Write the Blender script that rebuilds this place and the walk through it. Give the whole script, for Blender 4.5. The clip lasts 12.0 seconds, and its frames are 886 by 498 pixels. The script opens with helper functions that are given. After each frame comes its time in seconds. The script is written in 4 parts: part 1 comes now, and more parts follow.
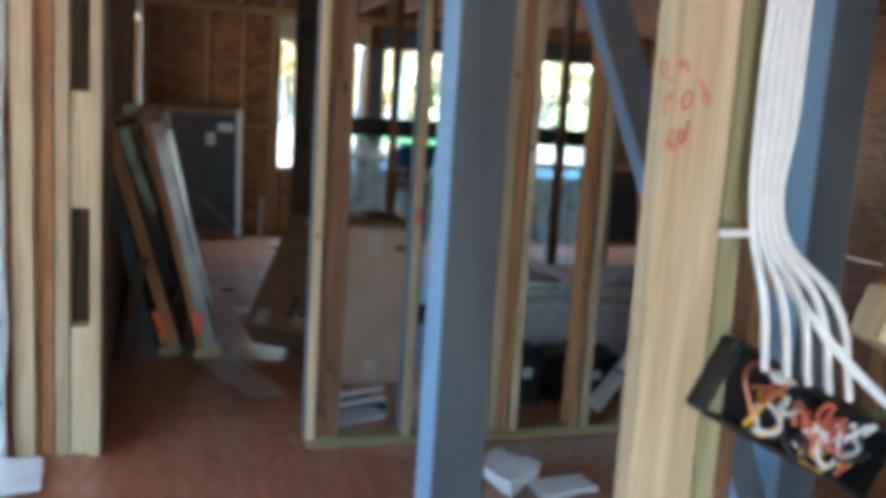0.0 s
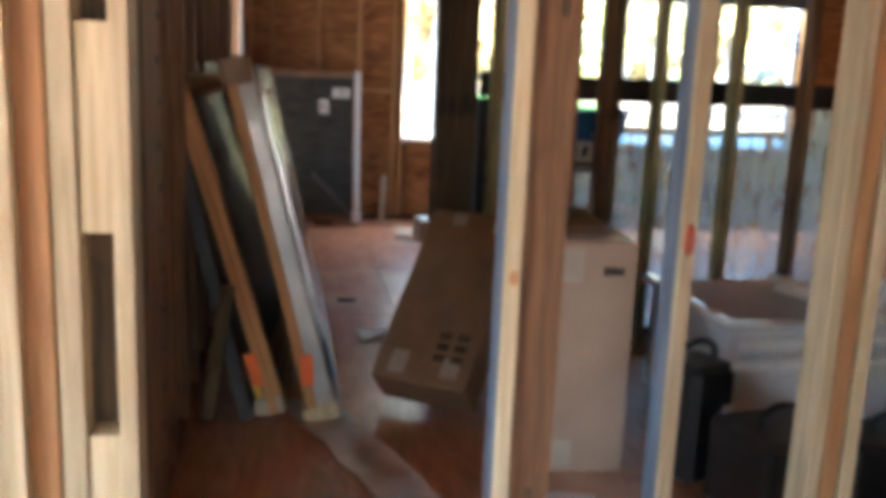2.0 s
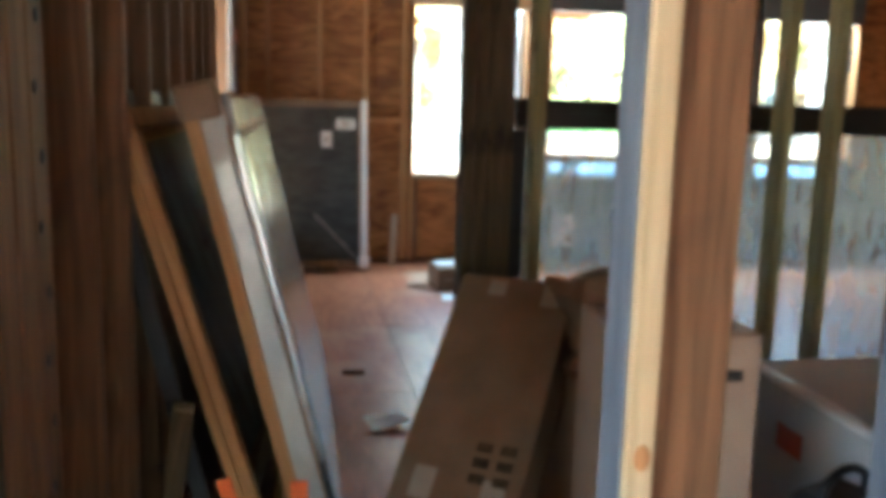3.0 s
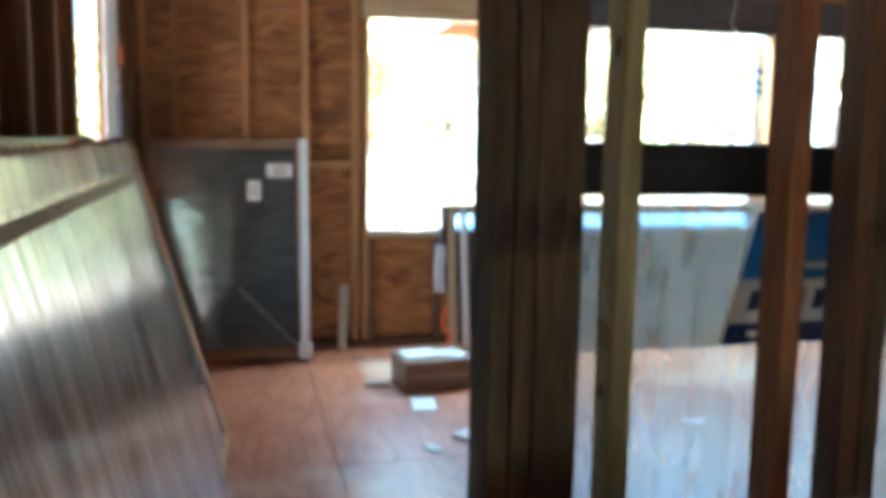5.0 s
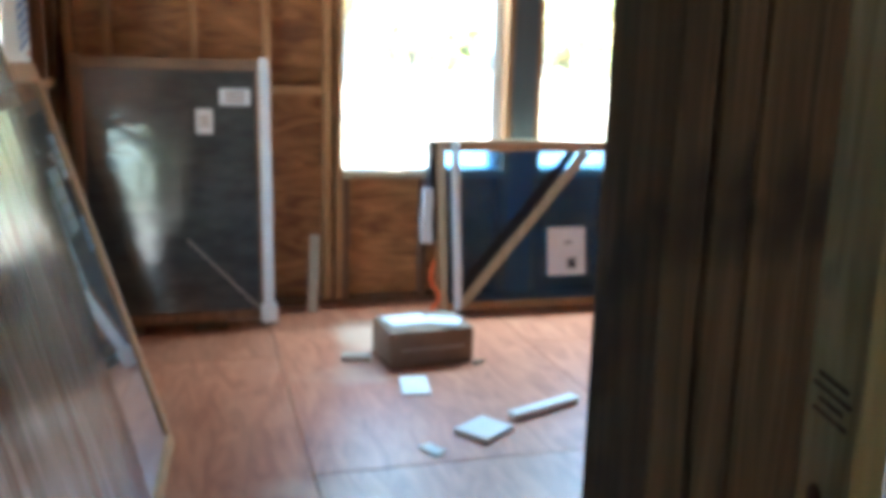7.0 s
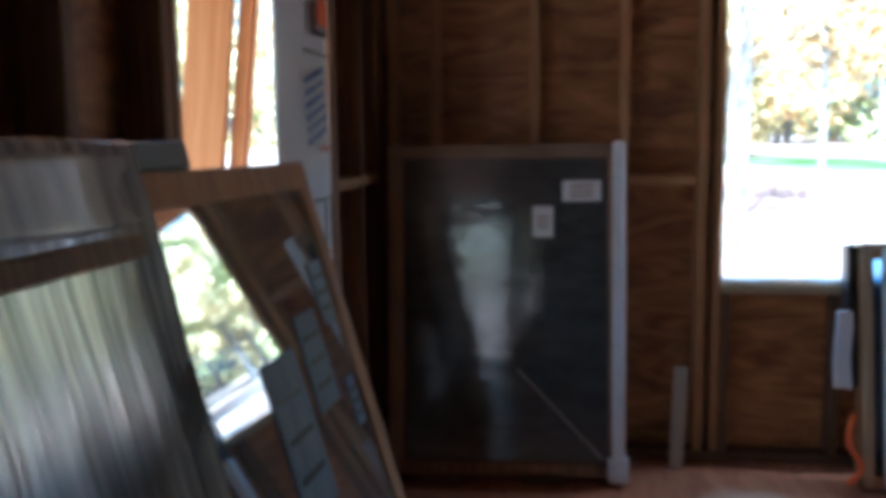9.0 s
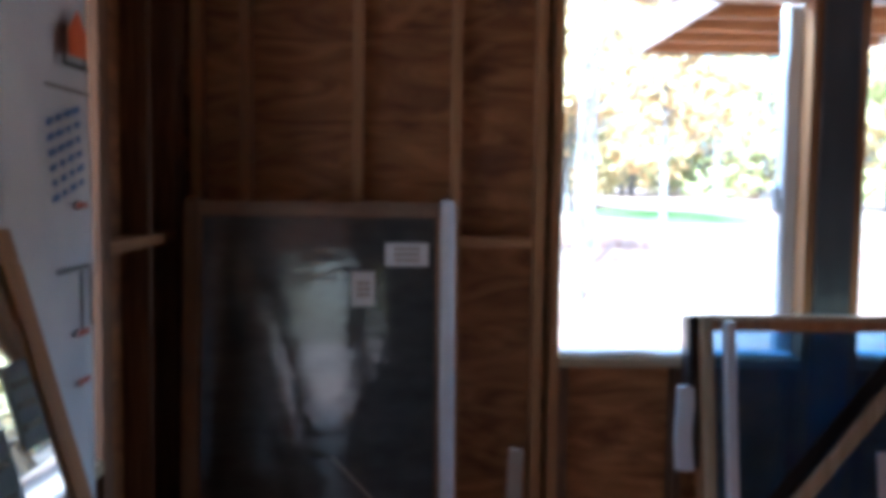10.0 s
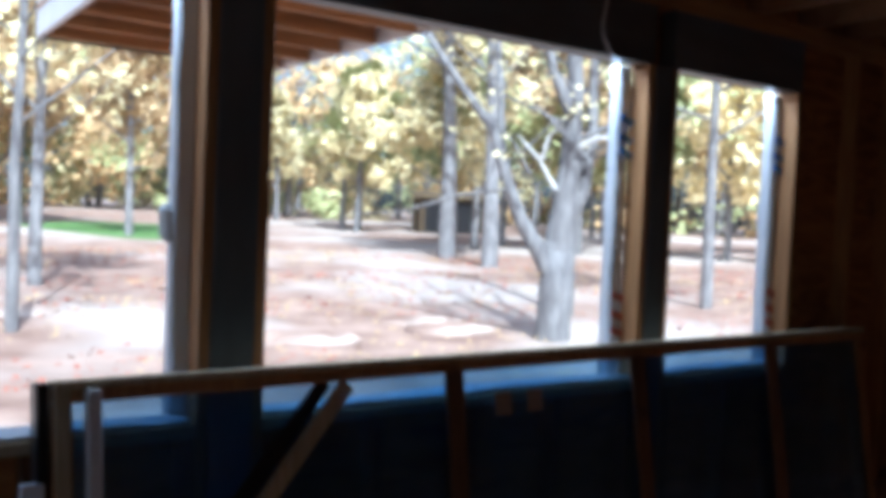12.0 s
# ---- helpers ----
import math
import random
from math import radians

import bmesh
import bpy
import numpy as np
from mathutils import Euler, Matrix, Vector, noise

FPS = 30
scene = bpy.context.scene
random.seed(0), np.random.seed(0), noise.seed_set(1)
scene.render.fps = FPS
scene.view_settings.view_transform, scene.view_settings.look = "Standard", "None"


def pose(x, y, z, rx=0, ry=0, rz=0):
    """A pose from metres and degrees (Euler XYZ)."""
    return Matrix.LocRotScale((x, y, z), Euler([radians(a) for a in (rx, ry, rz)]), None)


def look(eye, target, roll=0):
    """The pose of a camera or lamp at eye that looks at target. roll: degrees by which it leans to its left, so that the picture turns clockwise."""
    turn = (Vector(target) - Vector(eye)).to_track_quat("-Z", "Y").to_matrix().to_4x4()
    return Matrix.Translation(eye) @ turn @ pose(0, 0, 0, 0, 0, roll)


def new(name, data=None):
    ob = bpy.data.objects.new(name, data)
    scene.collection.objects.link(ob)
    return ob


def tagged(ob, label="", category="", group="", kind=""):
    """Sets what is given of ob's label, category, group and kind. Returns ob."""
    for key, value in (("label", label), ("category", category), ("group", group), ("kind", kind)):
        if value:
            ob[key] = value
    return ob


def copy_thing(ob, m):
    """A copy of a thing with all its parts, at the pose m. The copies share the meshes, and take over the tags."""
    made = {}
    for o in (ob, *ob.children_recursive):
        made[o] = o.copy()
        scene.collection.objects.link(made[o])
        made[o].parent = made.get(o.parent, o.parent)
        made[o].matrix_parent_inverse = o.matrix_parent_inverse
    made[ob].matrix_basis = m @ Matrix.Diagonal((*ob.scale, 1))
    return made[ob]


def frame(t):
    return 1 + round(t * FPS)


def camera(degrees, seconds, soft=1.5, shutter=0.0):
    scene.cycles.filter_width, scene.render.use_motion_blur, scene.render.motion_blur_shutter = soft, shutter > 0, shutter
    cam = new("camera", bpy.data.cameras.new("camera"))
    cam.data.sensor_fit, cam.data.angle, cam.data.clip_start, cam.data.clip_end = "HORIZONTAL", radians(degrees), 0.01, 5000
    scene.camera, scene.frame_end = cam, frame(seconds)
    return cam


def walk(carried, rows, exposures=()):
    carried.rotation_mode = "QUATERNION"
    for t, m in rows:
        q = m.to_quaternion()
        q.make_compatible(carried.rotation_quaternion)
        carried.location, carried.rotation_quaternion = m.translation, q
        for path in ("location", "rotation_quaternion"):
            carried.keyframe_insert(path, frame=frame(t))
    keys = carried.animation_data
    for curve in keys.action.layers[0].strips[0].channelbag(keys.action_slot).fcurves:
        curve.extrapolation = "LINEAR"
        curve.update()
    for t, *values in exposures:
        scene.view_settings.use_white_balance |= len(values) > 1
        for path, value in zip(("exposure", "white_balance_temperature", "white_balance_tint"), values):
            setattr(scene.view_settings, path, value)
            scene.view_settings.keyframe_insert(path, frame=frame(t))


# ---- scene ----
cam = camera(53.47, 12.0, soft=6.5)
ROWS = [
    (0, (-2.817, 0.023, 1.412), (81.38, -3.56, -16.95)),
    (0.5, (-2.817, 0.423, 1.386), (80.69, -2.46, -14.90)),
    (1, (-2.762, 0.828, 1.399), (82.51, -1.93, -12.41)),
    (1.5, (-2.752, 1.243, 1.358), (81.89, -1.34, -11.13)),
    (2, (-2.750, 1.655, 1.341), (78.81, -2.38, -9.90)),
    (2.5, (-2.697, 2.092, 1.357), (80.64, -2.10, -9.08)),
    (3, (-2.682, 2.517, 1.344), (80.47, -1.50, -9.54)),
    (3.5, (-2.672, 3.000, 1.357), (80.79, -0.45, -9.38)),
    (5.5, (-2.495, 4.365, 1.376), (83.01, -2.00, -17.52)),
    (6, (-2.488, 4.571, 1.359), (81.53, -3.09, -22.07)),
    (6.5, (-2.541, 4.745, 1.353), (79.72, -3.05, -22.27)),
    (7, (-2.476, 4.972, 1.328), (78.24, -1.59, -15.60)),
    (8.8, (-2.372, 5.918, 1.346), (82.44, -0.00, 3.99)),
    (9, (-2.363, 6.026, 1.349), (82.97, 0.66, 7.50)),
    (9.5, (-2.293, 6.199, 1.388), (84.28, -0.57, 8.23)),
    (10, (-2.242, 6.439, 1.388), (85.92, -0.78, -1.64)),
    (10.5, (-2.128, 6.685, 1.408), (86.52, -1.63, -9.89)),
    (11, (-1.957, 6.853, 1.387), (86.96, -2.18, -17.40)),
    (11.5, (-1.772, 6.998, 1.404), (87.29, -2.37, -25.87)),
    (12, (-1.698, 7.111, 1.423), (87.76, -2.51, -34.77)),
]
walk(cam, [(t, pose(*eye, *turn)) for t, eye, turn in ROWS],
     exposures=[(0, 2.95, 4200, -18), (0.5, 3.0, 4650, -10), (1.0, 3.2, 4800, -10), (2.0, 3.65, 5000, -8), (3.5, 3.95, 4850, -17), (5.5, 4.1, 4500, -16), (7.0, 4.15, 4500, -16), (9.0, 2.3, 4300, -5), (9.6, 2.5, 4300, -3), (10.5, 1.8, 4600, 2), (11.2, 1.3, 4700, 2), (12, 0.6, 4750, 3)])

# ---- world and sun ----
world = bpy.data.worlds.new("sky")
scene.world = world
world.use_nodes = True
wn, wl = world.node_tree.nodes, world.node_tree.links
sky = wn.new("ShaderNodeTexSky")
sky.sky_type, sky.sun_disc = "NISHITA", False
sky.sun_elevation, sky.sun_rotation = radians(51), radians(198)
sky.air_density, sky.dust_density = 1.0, 5.0
wn["Background"].inputs["Strength"].default_value = 0.15
wl.new(sky.outputs[0], wn["Background"].inputs["Color"])
sun = new("sun", bpy.data.lights.new("sun", "SUN"))
sun.data.energy, sun.data.angle, sun.data.color = 5.0, radians(0.6), (1, 0.93, 0.82)
sun.matrix_world = look((-3, -9, 12), (0, 0, 0))
# added unseen lamps above the three north openings, standing in for steep sky light
for wx, wide, power in ((-1.24, 0.9, 3.2), (0.29, 1.66, 11.0), (1.77, 0.84, 4.5)):
    lamp = new("added_window_fill", bpy.data.lights.new("added_window_fill", "AREA"))
    lamp.data.shape, lamp.data.size, lamp.data.size_y = "RECTANGLE", wide, 0.1
    lamp.data.energy, lamp.data.color = power, (0.93, 0.97, 1.0)
    lamp.matrix_world = look((wx, 9.9, 2.2), (wx, 8.3, 0.2))


# ---- materials ----
def shader(name, rough=0.6, metal=0.0):
    m = bpy.data.materials.new(name)
    m.use_nodes = True
    n, l = m.node_tree.nodes, m.node_tree.links
    b = n["Principled BSDF"]
    b.inputs["Roughness"].default_value, b.inputs["Metallic"].default_value = rough, metal
    return m, n, l, b


def ramp(n, stops):
    r = n.new("ShaderNodeValToRGB")
    e = r.color_ramp.elements
    e[0].position, e[0].color = stops[0][0], (*stops[0][1], 1)
    e[1].position, e[1].color = stops[-1][0], (*stops[-1][1], 1)
    for p, c in stops[1:-1]:
        e.new(p).color = (*c, 1)
    return r


def surface(name, dark, light, scale=(6, 6, 6), rough=0.6, metal=0.0, bump=0.15, detail=6.0, grain=0.0, spots=None, vary=0.25, spec=None):
    """Noise-mottled surface in object space, with finer grain, an optional stain colour and a shade of its own for each object."""
    m, n, l, b = shader(name, rough, metal)
    tc, mp, oi = n.new("ShaderNodeTexCoord"), n.new("ShaderNodeMapping"), n.new("ShaderNodeObjectInfo")
    mp.inputs["Scale"].default_value = scale
    off = n.new("ShaderNodeVectorMath")
    off.operation = "SCALE"
    off.inputs[0].default_value = (13.0, 7.0, 5.0)
    l.new(oi.outputs["Random"], off.inputs["Scale"])
    l.new(off.outputs[0], mp.inputs["Location"])
    l.new(tc.outputs["Object"], mp.inputs["Vector"])
    t1 = n.new("ShaderNodeTexNoise")
    t1.inputs["Scale"].default_value, t1.inputs["Detail"].default_value, t1.inputs["Distortion"].default_value = 1.0, detail, grain
    l.new(mp.outputs[0], t1.inputs["Vector"])
    r = ramp(n, [(0.3, dark), (0.7, light)])
    l.new(t1.outputs["Fac"], r.inputs["Fac"])
    col = r.outputs["Color"]
    if spots:
        t2 = n.new("ShaderNodeTexNoise")
        t2.inputs["Scale"].default_value, t2.inputs["Detail"].default_value = spots[1], 3
        l.new(tc.outputs["Object"], t2.inputs["Vector"])
        r2 = ramp(n, [(spots[2], (0, 0, 0)), (spots[2] + 0.12, (1, 1, 1))])
        l.new(t2.outputs["Fac"], r2.inputs["Fac"])
        mx = n.new("ShaderNodeMix")
        mx.data_type = "RGBA"
        l.new(r2.outputs["Color"], mx.inputs[0])
        l.new(col, mx.inputs[6])
        mx.inputs[7].default_value = (*spots[0], 1)
        col = mx.outputs[2]
    hs = n.new("ShaderNodeHueSaturation")
    mr = n.new("ShaderNodeMapRange")
    mr.inputs[3].default_value, mr.inputs[4].default_value = 1 - vary, 1 + vary
    l.new(oi.outputs["Random"], mr.inputs[0])
    l.new(mr.outputs[0], hs.inputs["Value"])
    l.new(col, hs.inputs["Color"])
    l.new(hs.outputs[0], b.inputs["Base Color"])
    bp = n.new("ShaderNodeBump")
    bp.inputs["Strength"].default_value, bp.inputs["Distance"].default_value = bump, 0.004
    l.new(t1.outputs["Fac"], bp.inputs["Height"])
    l.new(bp.outputs[0], b.inputs["Normal"])
    if spec is not None:
        b.inputs["Specular IOR Level"].default_value = spec
    return m


def glass(name, tint, rough=0.02):
    """Clear pane: light passes through, the surface mirrors at its Fresnel share."""
    m, n, l, b = shader(name, rough)
    b.inputs["Base Color"].default_value = (*tint, 1)
    b.inputs["Transmission Weight"].default_value = 1.0
    b.inputs["IOR"].default_value = 1.45
    return m


WOOD = (38, 38, 2.2)
pine = surface("pale_pine", (0.44, 0.335, 0.18), (0.66, 0.545, 0.35), WOOD, 0.65, grain=1.2, spots=((0.24, 0.13, 0.06), 3.2, 0.68), vary=0.16)
brown = surface("weathered_lumber", (0.1, 0.05, 0.022), (0.25, 0.13, 0.062), WOOD, 0.7, grain=1.5, spots=((0.07, 0.04, 0.025), 4, 0.6), vary=0.2)
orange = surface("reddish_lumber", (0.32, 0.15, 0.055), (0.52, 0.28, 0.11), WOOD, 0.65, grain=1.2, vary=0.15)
red_lumber = surface("dark_reddish_lumber", (0.16, 0.062, 0.022), (0.36, 0.16, 0.06), WOOD, 0.7, grain=1.8, spots=((0.09, 0.04, 0.02), 3.5, 0.62), vary=0.1)
amber = surface("amber_lumber", (0.42, 0.21, 0.08), (0.64, 0.38, 0.17), WOOD, 0.65, grain=1.2, vary=0.12)
treated = surface("green_treated_lumber", (0.24, 0.22, 0.1), (0.42, 0.38, 0.2), WOOD, 0.7, grain=1.2, spots=((0.13, 0.1, 0.05), 5, 0.66), vary=0.15)
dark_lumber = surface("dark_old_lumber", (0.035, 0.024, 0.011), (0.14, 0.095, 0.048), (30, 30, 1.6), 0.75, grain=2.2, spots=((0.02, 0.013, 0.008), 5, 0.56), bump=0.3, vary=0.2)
sheathing = surface("plywood_sheathing", (0.17, 0.062, 0.018), (0.5, 0.23, 0.072), (2.2, 2.2, 9), 0.6, grain=2.5, spots=((0.15, 0.06, 0.025), 2.2, 0.6), vary=0.18)
# dust patches are also paled to put the window glare into the colour
subfloor = surface("reddish_subfloor", (0.27, 0.088, 0.04), (0.46, 0.2, 0.105), (14, 3, 14), 0.36, grain=1.6, spots=((0.55, 0.37, 0.26), 0.9, 0.55), bump=0.06, vary=0.1, spec=0.9)
ceiling_wood = surface("ceiling_lumber", (0.2, 0.09, 0.04), (0.4, 0.21, 0.1), (5, 5, 5), 0.7, grain=1, vary=0.1)
# steel colour lightened and blued to paint in daylight from the left
lit_steel = surface("steel_lit_blue", (0.28, 0.42, 0.64), (0.36, 0.5, 0.72), (9, 9, 2), 0.35, bump=0.05, vary=0.05)
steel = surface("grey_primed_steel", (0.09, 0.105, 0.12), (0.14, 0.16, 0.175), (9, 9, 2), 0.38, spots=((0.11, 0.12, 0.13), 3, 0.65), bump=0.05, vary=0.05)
blue_edge = surface("blue_grey_edge_face", (0.1, 0.13, 0.18), (0.2, 0.24, 0.31), (20, 20, 3), 0.6, vary=0.1)
wrap = surface("white_house_wrap", (0.72, 0.75, 0.8), (0.84, 0.86, 0.88), (5, 5, 5), 0.45, bump=0.4, vary=0.04)
# pale streaks and dark patches paint highlights and tree reflections into the film colour
film_white = surface("plastic_wrap_painted_sheen", (0.16, 0.17, 0.175), (0.78, 0.8, 0.82), (22, 8, 0.9), 0.16, 0.35, bump=0.9, grain=2.6, spots=((0.06, 0.065, 0.065), 2.6, 0.57), vary=0.05)
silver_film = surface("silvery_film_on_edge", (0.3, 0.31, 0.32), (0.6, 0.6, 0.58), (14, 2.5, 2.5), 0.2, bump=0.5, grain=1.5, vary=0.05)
cardboard = surface("brown_cardboard", (0.2, 0.13, 0.08), (0.29, 0.19, 0.12), (7, 7, 7), 0.75, bump=0.08, vary=0.08)
tan_card = surface("tan_cardboard", (0.34, 0.245, 0.18), (0.42, 0.31, 0.23), (4, 4, 4), 0.75, bump=0.06, vary=0.05)
tape = surface("pale_packing_tape", (0.42, 0.36, 0.29), (0.5, 0.43, 0.35), (9, 9, 9), 0.35, vary=0.08)
paper = surface("white_paper", (0.72, 0.73, 0.74), (0.82, 0.82, 0.82), (8, 8, 8), 0.6, vary=0.05)
enamel = surface("white_enamel", (0.6, 0.61, 0.63), (0.7, 0.71, 0.73), (3, 3, 3), 0.15, bump=0.02, vary=0.03)
black = surface("black_plastic", (0.008, 0.008, 0.01), (0.02, 0.02, 0.022), (9, 9, 9), 0.4, bump=0.05, vary=0.1)
foam = surface("white_foam_corner", (0.7, 0.71, 0.72), (0.8, 0.8, 0.8), (20, 20, 20), 0.6, vary=0.04)
red_paint = surface("red_marker", (0.42, 0.08, 0.04), (0.52, 0.13, 0.07), (9, 9, 9), 0.6, vary=0.05)
orange_plastic = surface("orange_plastic", (0.75, 0.12, 0.02), (0.85, 0.2, 0.04), (9, 9, 9), 0.4, vary=0.1)
yellow_plastic = surface("yellow_plastic", (0.75, 0.45, 0.04), (0.8, 0.55, 0.08), (9, 9, 9), 0.4, vary=0.1)
blue_print = surface("blue_print", (0.02, 0.13, 0.42), (0.03, 0.18, 0.5), (9, 9, 9), 0.4, vary=0.05)
navy_print = surface("navy_print", (0.01, 0.03, 0.12), (0.02, 0.05, 0.16), (9, 9, 9), 0.4, vary=0.05)
cable_white = surface("white_cable_jacket", (0.68, 0.7, 0.72), (0.8, 0.8, 0.8), (30, 30, 30), 0.4, vary=0.05)
dark_glass = surface("grey_filmed_glass", (0.05, 0.052, 0.052), (0.085, 0.085, 0.083), (9, 9, 22), 0.04, bump=0.3, vary=0.02, spec=0.7)
blue_glass = surface("blue_filmed_glass", (0.16, 0.36, 0.68), (0.3, 0.52, 0.8), (2, 2, 2), 0.07, bump=0.015, vary=0.02, spec=0.9)
blue_glass.node_tree.nodes["Principled BSDF"].inputs["Transmission Weight"].default_value = 0.88
mirror_glass = surface("mirror_coated_glass", (0.55, 0.6, 0.64), (0.6, 0.64, 0.68), (2, 2, 2), 0.03, 0.85, bump=0.01, vary=0.02)
veil, vn, vl, vb = shader("cloudy_clear_film", 0.3)
vb.inputs["Base Color"].default_value = (0.8, 0.86, 0.92, 1)
vtc, vmp, vno = vn.new("ShaderNodeTexCoord"), vn.new("ShaderNodeMapping"), vn.new("ShaderNodeTexNoise")
vmp.inputs["Scale"].default_value = (4, 4, 1.2)
vl.new(vtc.outputs["Object"], vmp.inputs["Vector"])
vl.new(vmp.outputs[0], vno.inputs["Vector"])
vno.inputs["Detail"].default_value, vno.inputs["Distortion"].default_value = 4, 0.5
vr = ramp(vn, [(0.3, (0.25, 0.25, 0.25)), (0.8, (0.33, 0.33, 0.33))])
vl.new(vno.outputs["Fac"], vr.inputs["Fac"])
vt, vs, vm = vn.new("ShaderNodeBsdfTransparent"), vn.new("ShaderNodeBsdfTranslucent"), vn.new("ShaderNodeMixShader")
vs.inputs["Color"].default_value = (0.8, 0.88, 0.95, 1)
vl.new(vr.outputs["Color"], vm.inputs[0])
vl.new(vt.outputs[0], vm.inputs[1])
vl.new(vs.outputs[0], vm.inputs[2])
vl.new(vm.outputs[0], vn["Material Output"].inputs["Surface"])
clear_glass = glass("clear_window_glass", (0.93, 0.97, 1.0))
leaf_litter = surface("leaf_litter_ground", (0.2, 0.12, 0.085), (0.42, 0.29, 0.22), (1.1, 1.1, 1.1), 0.9, bump=0.6, detail=12, spots=((0.46, 0.39, 0.33), 0.13, 0.48), vary=0)
bark = surface("grey_bark", (0.13, 0.12, 0.12), (0.3, 0.29, 0.28), (9, 9, 2.5), 0.9, bump=0.8, detail=8, vary=0.2)
leaves_yellow = surface("yellow_autumn_leaves", (0.62, 0.52, 0.24), (0.84, 0.74, 0.44), (3, 3, 3), 0.7, vary=0.25)
leaves_green = surface("green_leaves", (0.3, 0.32, 0.12), (0.5, 0.5, 0.24), (3, 3, 3), 0.7, vary=0.25)
leaves_rust = surface("rust_autumn_leaves", (0.54, 0.36, 0.16), (0.74, 0.54, 0.28), (3, 3, 3), 0.7, vary=0.25)
grass_green = surface("lawn_green", (0.1, 0.2, 0.05), (0.18, 0.3, 0.08), (2, 2, 2), 0.9, vary=0)
white_paint = surface("white_fascia_paint", (0.74, 0.75, 0.76), (0.82, 0.82, 0.82), (4, 4, 4), 0.5, bump=0.03, vary=0.03)


# ---- building helpers ----
def part(name, bm, material, parent=None, label="", smooth=False):
    me = bpy.data.meshes.new(name)
    bm.to_mesh(me)
    bm.free()
    for p in me.polygons:
        p.use_smooth = smooth
    me.materials.append(material)
    ob = new(name, me)
    ob.parent = parent
    if label:
        ob["label"] = label
    return ob


def empty(name, m, label, category, group="", kind=""):
    ob = new(name)
    ob.matrix_world = m
    return tagged(ob, label, category, group, kind)


def box_bm(sx, sy, sz, bevel=0.003, at=(0, 0, 0), turn=None, bm=None):
    """A bevelled block centred at a place."""
    b2 = bmesh.new()
    bmesh.ops.create_cube(b2, size=1)
    bmesh.ops.scale(b2, vec=(sx, sy, sz), verts=b2.verts)
    if bevel:
        bmesh.ops.bevel(b2, geom=b2.edges[:], offset=min(bevel, 0.3 * min(sx, sy, sz)), segments=1, affect="EDGES")
    if turn is not None:
        bmesh.ops.transform(b2, matrix=turn, verts=b2.verts)
    bmesh.ops.translate(b2, vec=at, verts=b2.verts)
    if bm is None:
        return b2
    tmp = bpy.data.meshes.new("tmp")
    b2.to_mesh(tmp)
    b2.free()
    bm.from_mesh(tmp)
    bpy.data.meshes.remove(tmp)
    return bm


LUMBER = {}


def lumber(name, parent, size, m, material, label=""):
    """One board, its length along local z; equal boards share one mesh."""
    key = (tuple(round(v, 4) for v in size), material.name)
    if key not in LUMBER:
        me = bpy.data.meshes.new("board")
        b = box_bm(*size)
        b.to_mesh(me)
        b.free()
        me.materials.append(material)
        LUMBER[key] = me
    ob = new(name, LUMBER[key])
    ob.parent = parent
    ob.matrix_local = m
    if label:
        ob["label"] = label
    return ob


def upright(parent, x, y, z0, z1, material, w=0.038, d=0.089, name="stud", label="", turn=0):
    return lumber(name, parent, (w, d, z1 - z0), pose(x, y, (z0 + z1) / 2, 0, 0, turn), material, label)


def along_x(parent, x0, x1, y, z, material, d=0.089, h=0.038, name="plate", label=""):
    return lumber(name, parent, (h, d, x1 - x0), pose((x0 + x1) / 2, y, z, 0, 90, 0), material, label)


def along_y(parent, x, y0, y1, z, material, d=0.089, h=0.038, name="plate", label=""):
    return lumber(name, parent, (d, h, y1 - y0), pose(x, (y0 + y1) / 2, z, 90, 0, 0), material, label)


def tube(name, points, radius, material, parent=None, label=""):
    cu = bpy.data.curves.new(name, "CURVE")
    cu.dimensions, cu.bevel_depth, cu.bevel_resolution, cu.resolution_u = "3D", radius, 2, 6
    sp = cu.splines.new("BEZIER")
    sp.bezier_points.add(len(points) - 1)
    for bp, p in zip(sp.bezier_points, points):
        bp.co, bp.handle_left_type, bp.handle_right_type = p, "AUTO", "AUTO"
    tmp = bpy.data.objects.new("tmp", cu)
    me = bpy.data.meshes.new_from_object(tmp)
    bpy.data.objects.remove(tmp)
    me.name = name
    me.materials.clear()
    me.materials.append(material)
    for p in me.polygons:
        p.use_smooth = True
    ob = new(name, me)
    ob.parent = parent
    if label:
        ob["label"] = label
    return ob


# ---- the house shell ----
NY, WX, H = 9.71, -3.1, 2.43     # inner faces: north wall, west wall; ceiling height
EX, SY = 5.2, -2.1
SILL, HEAD = 0.75, 2.1
OPEN = [(-1.7, -0.78), (-0.56, 1.14), (1.33, 2.21), (4.4, 5.0)]   # north windows

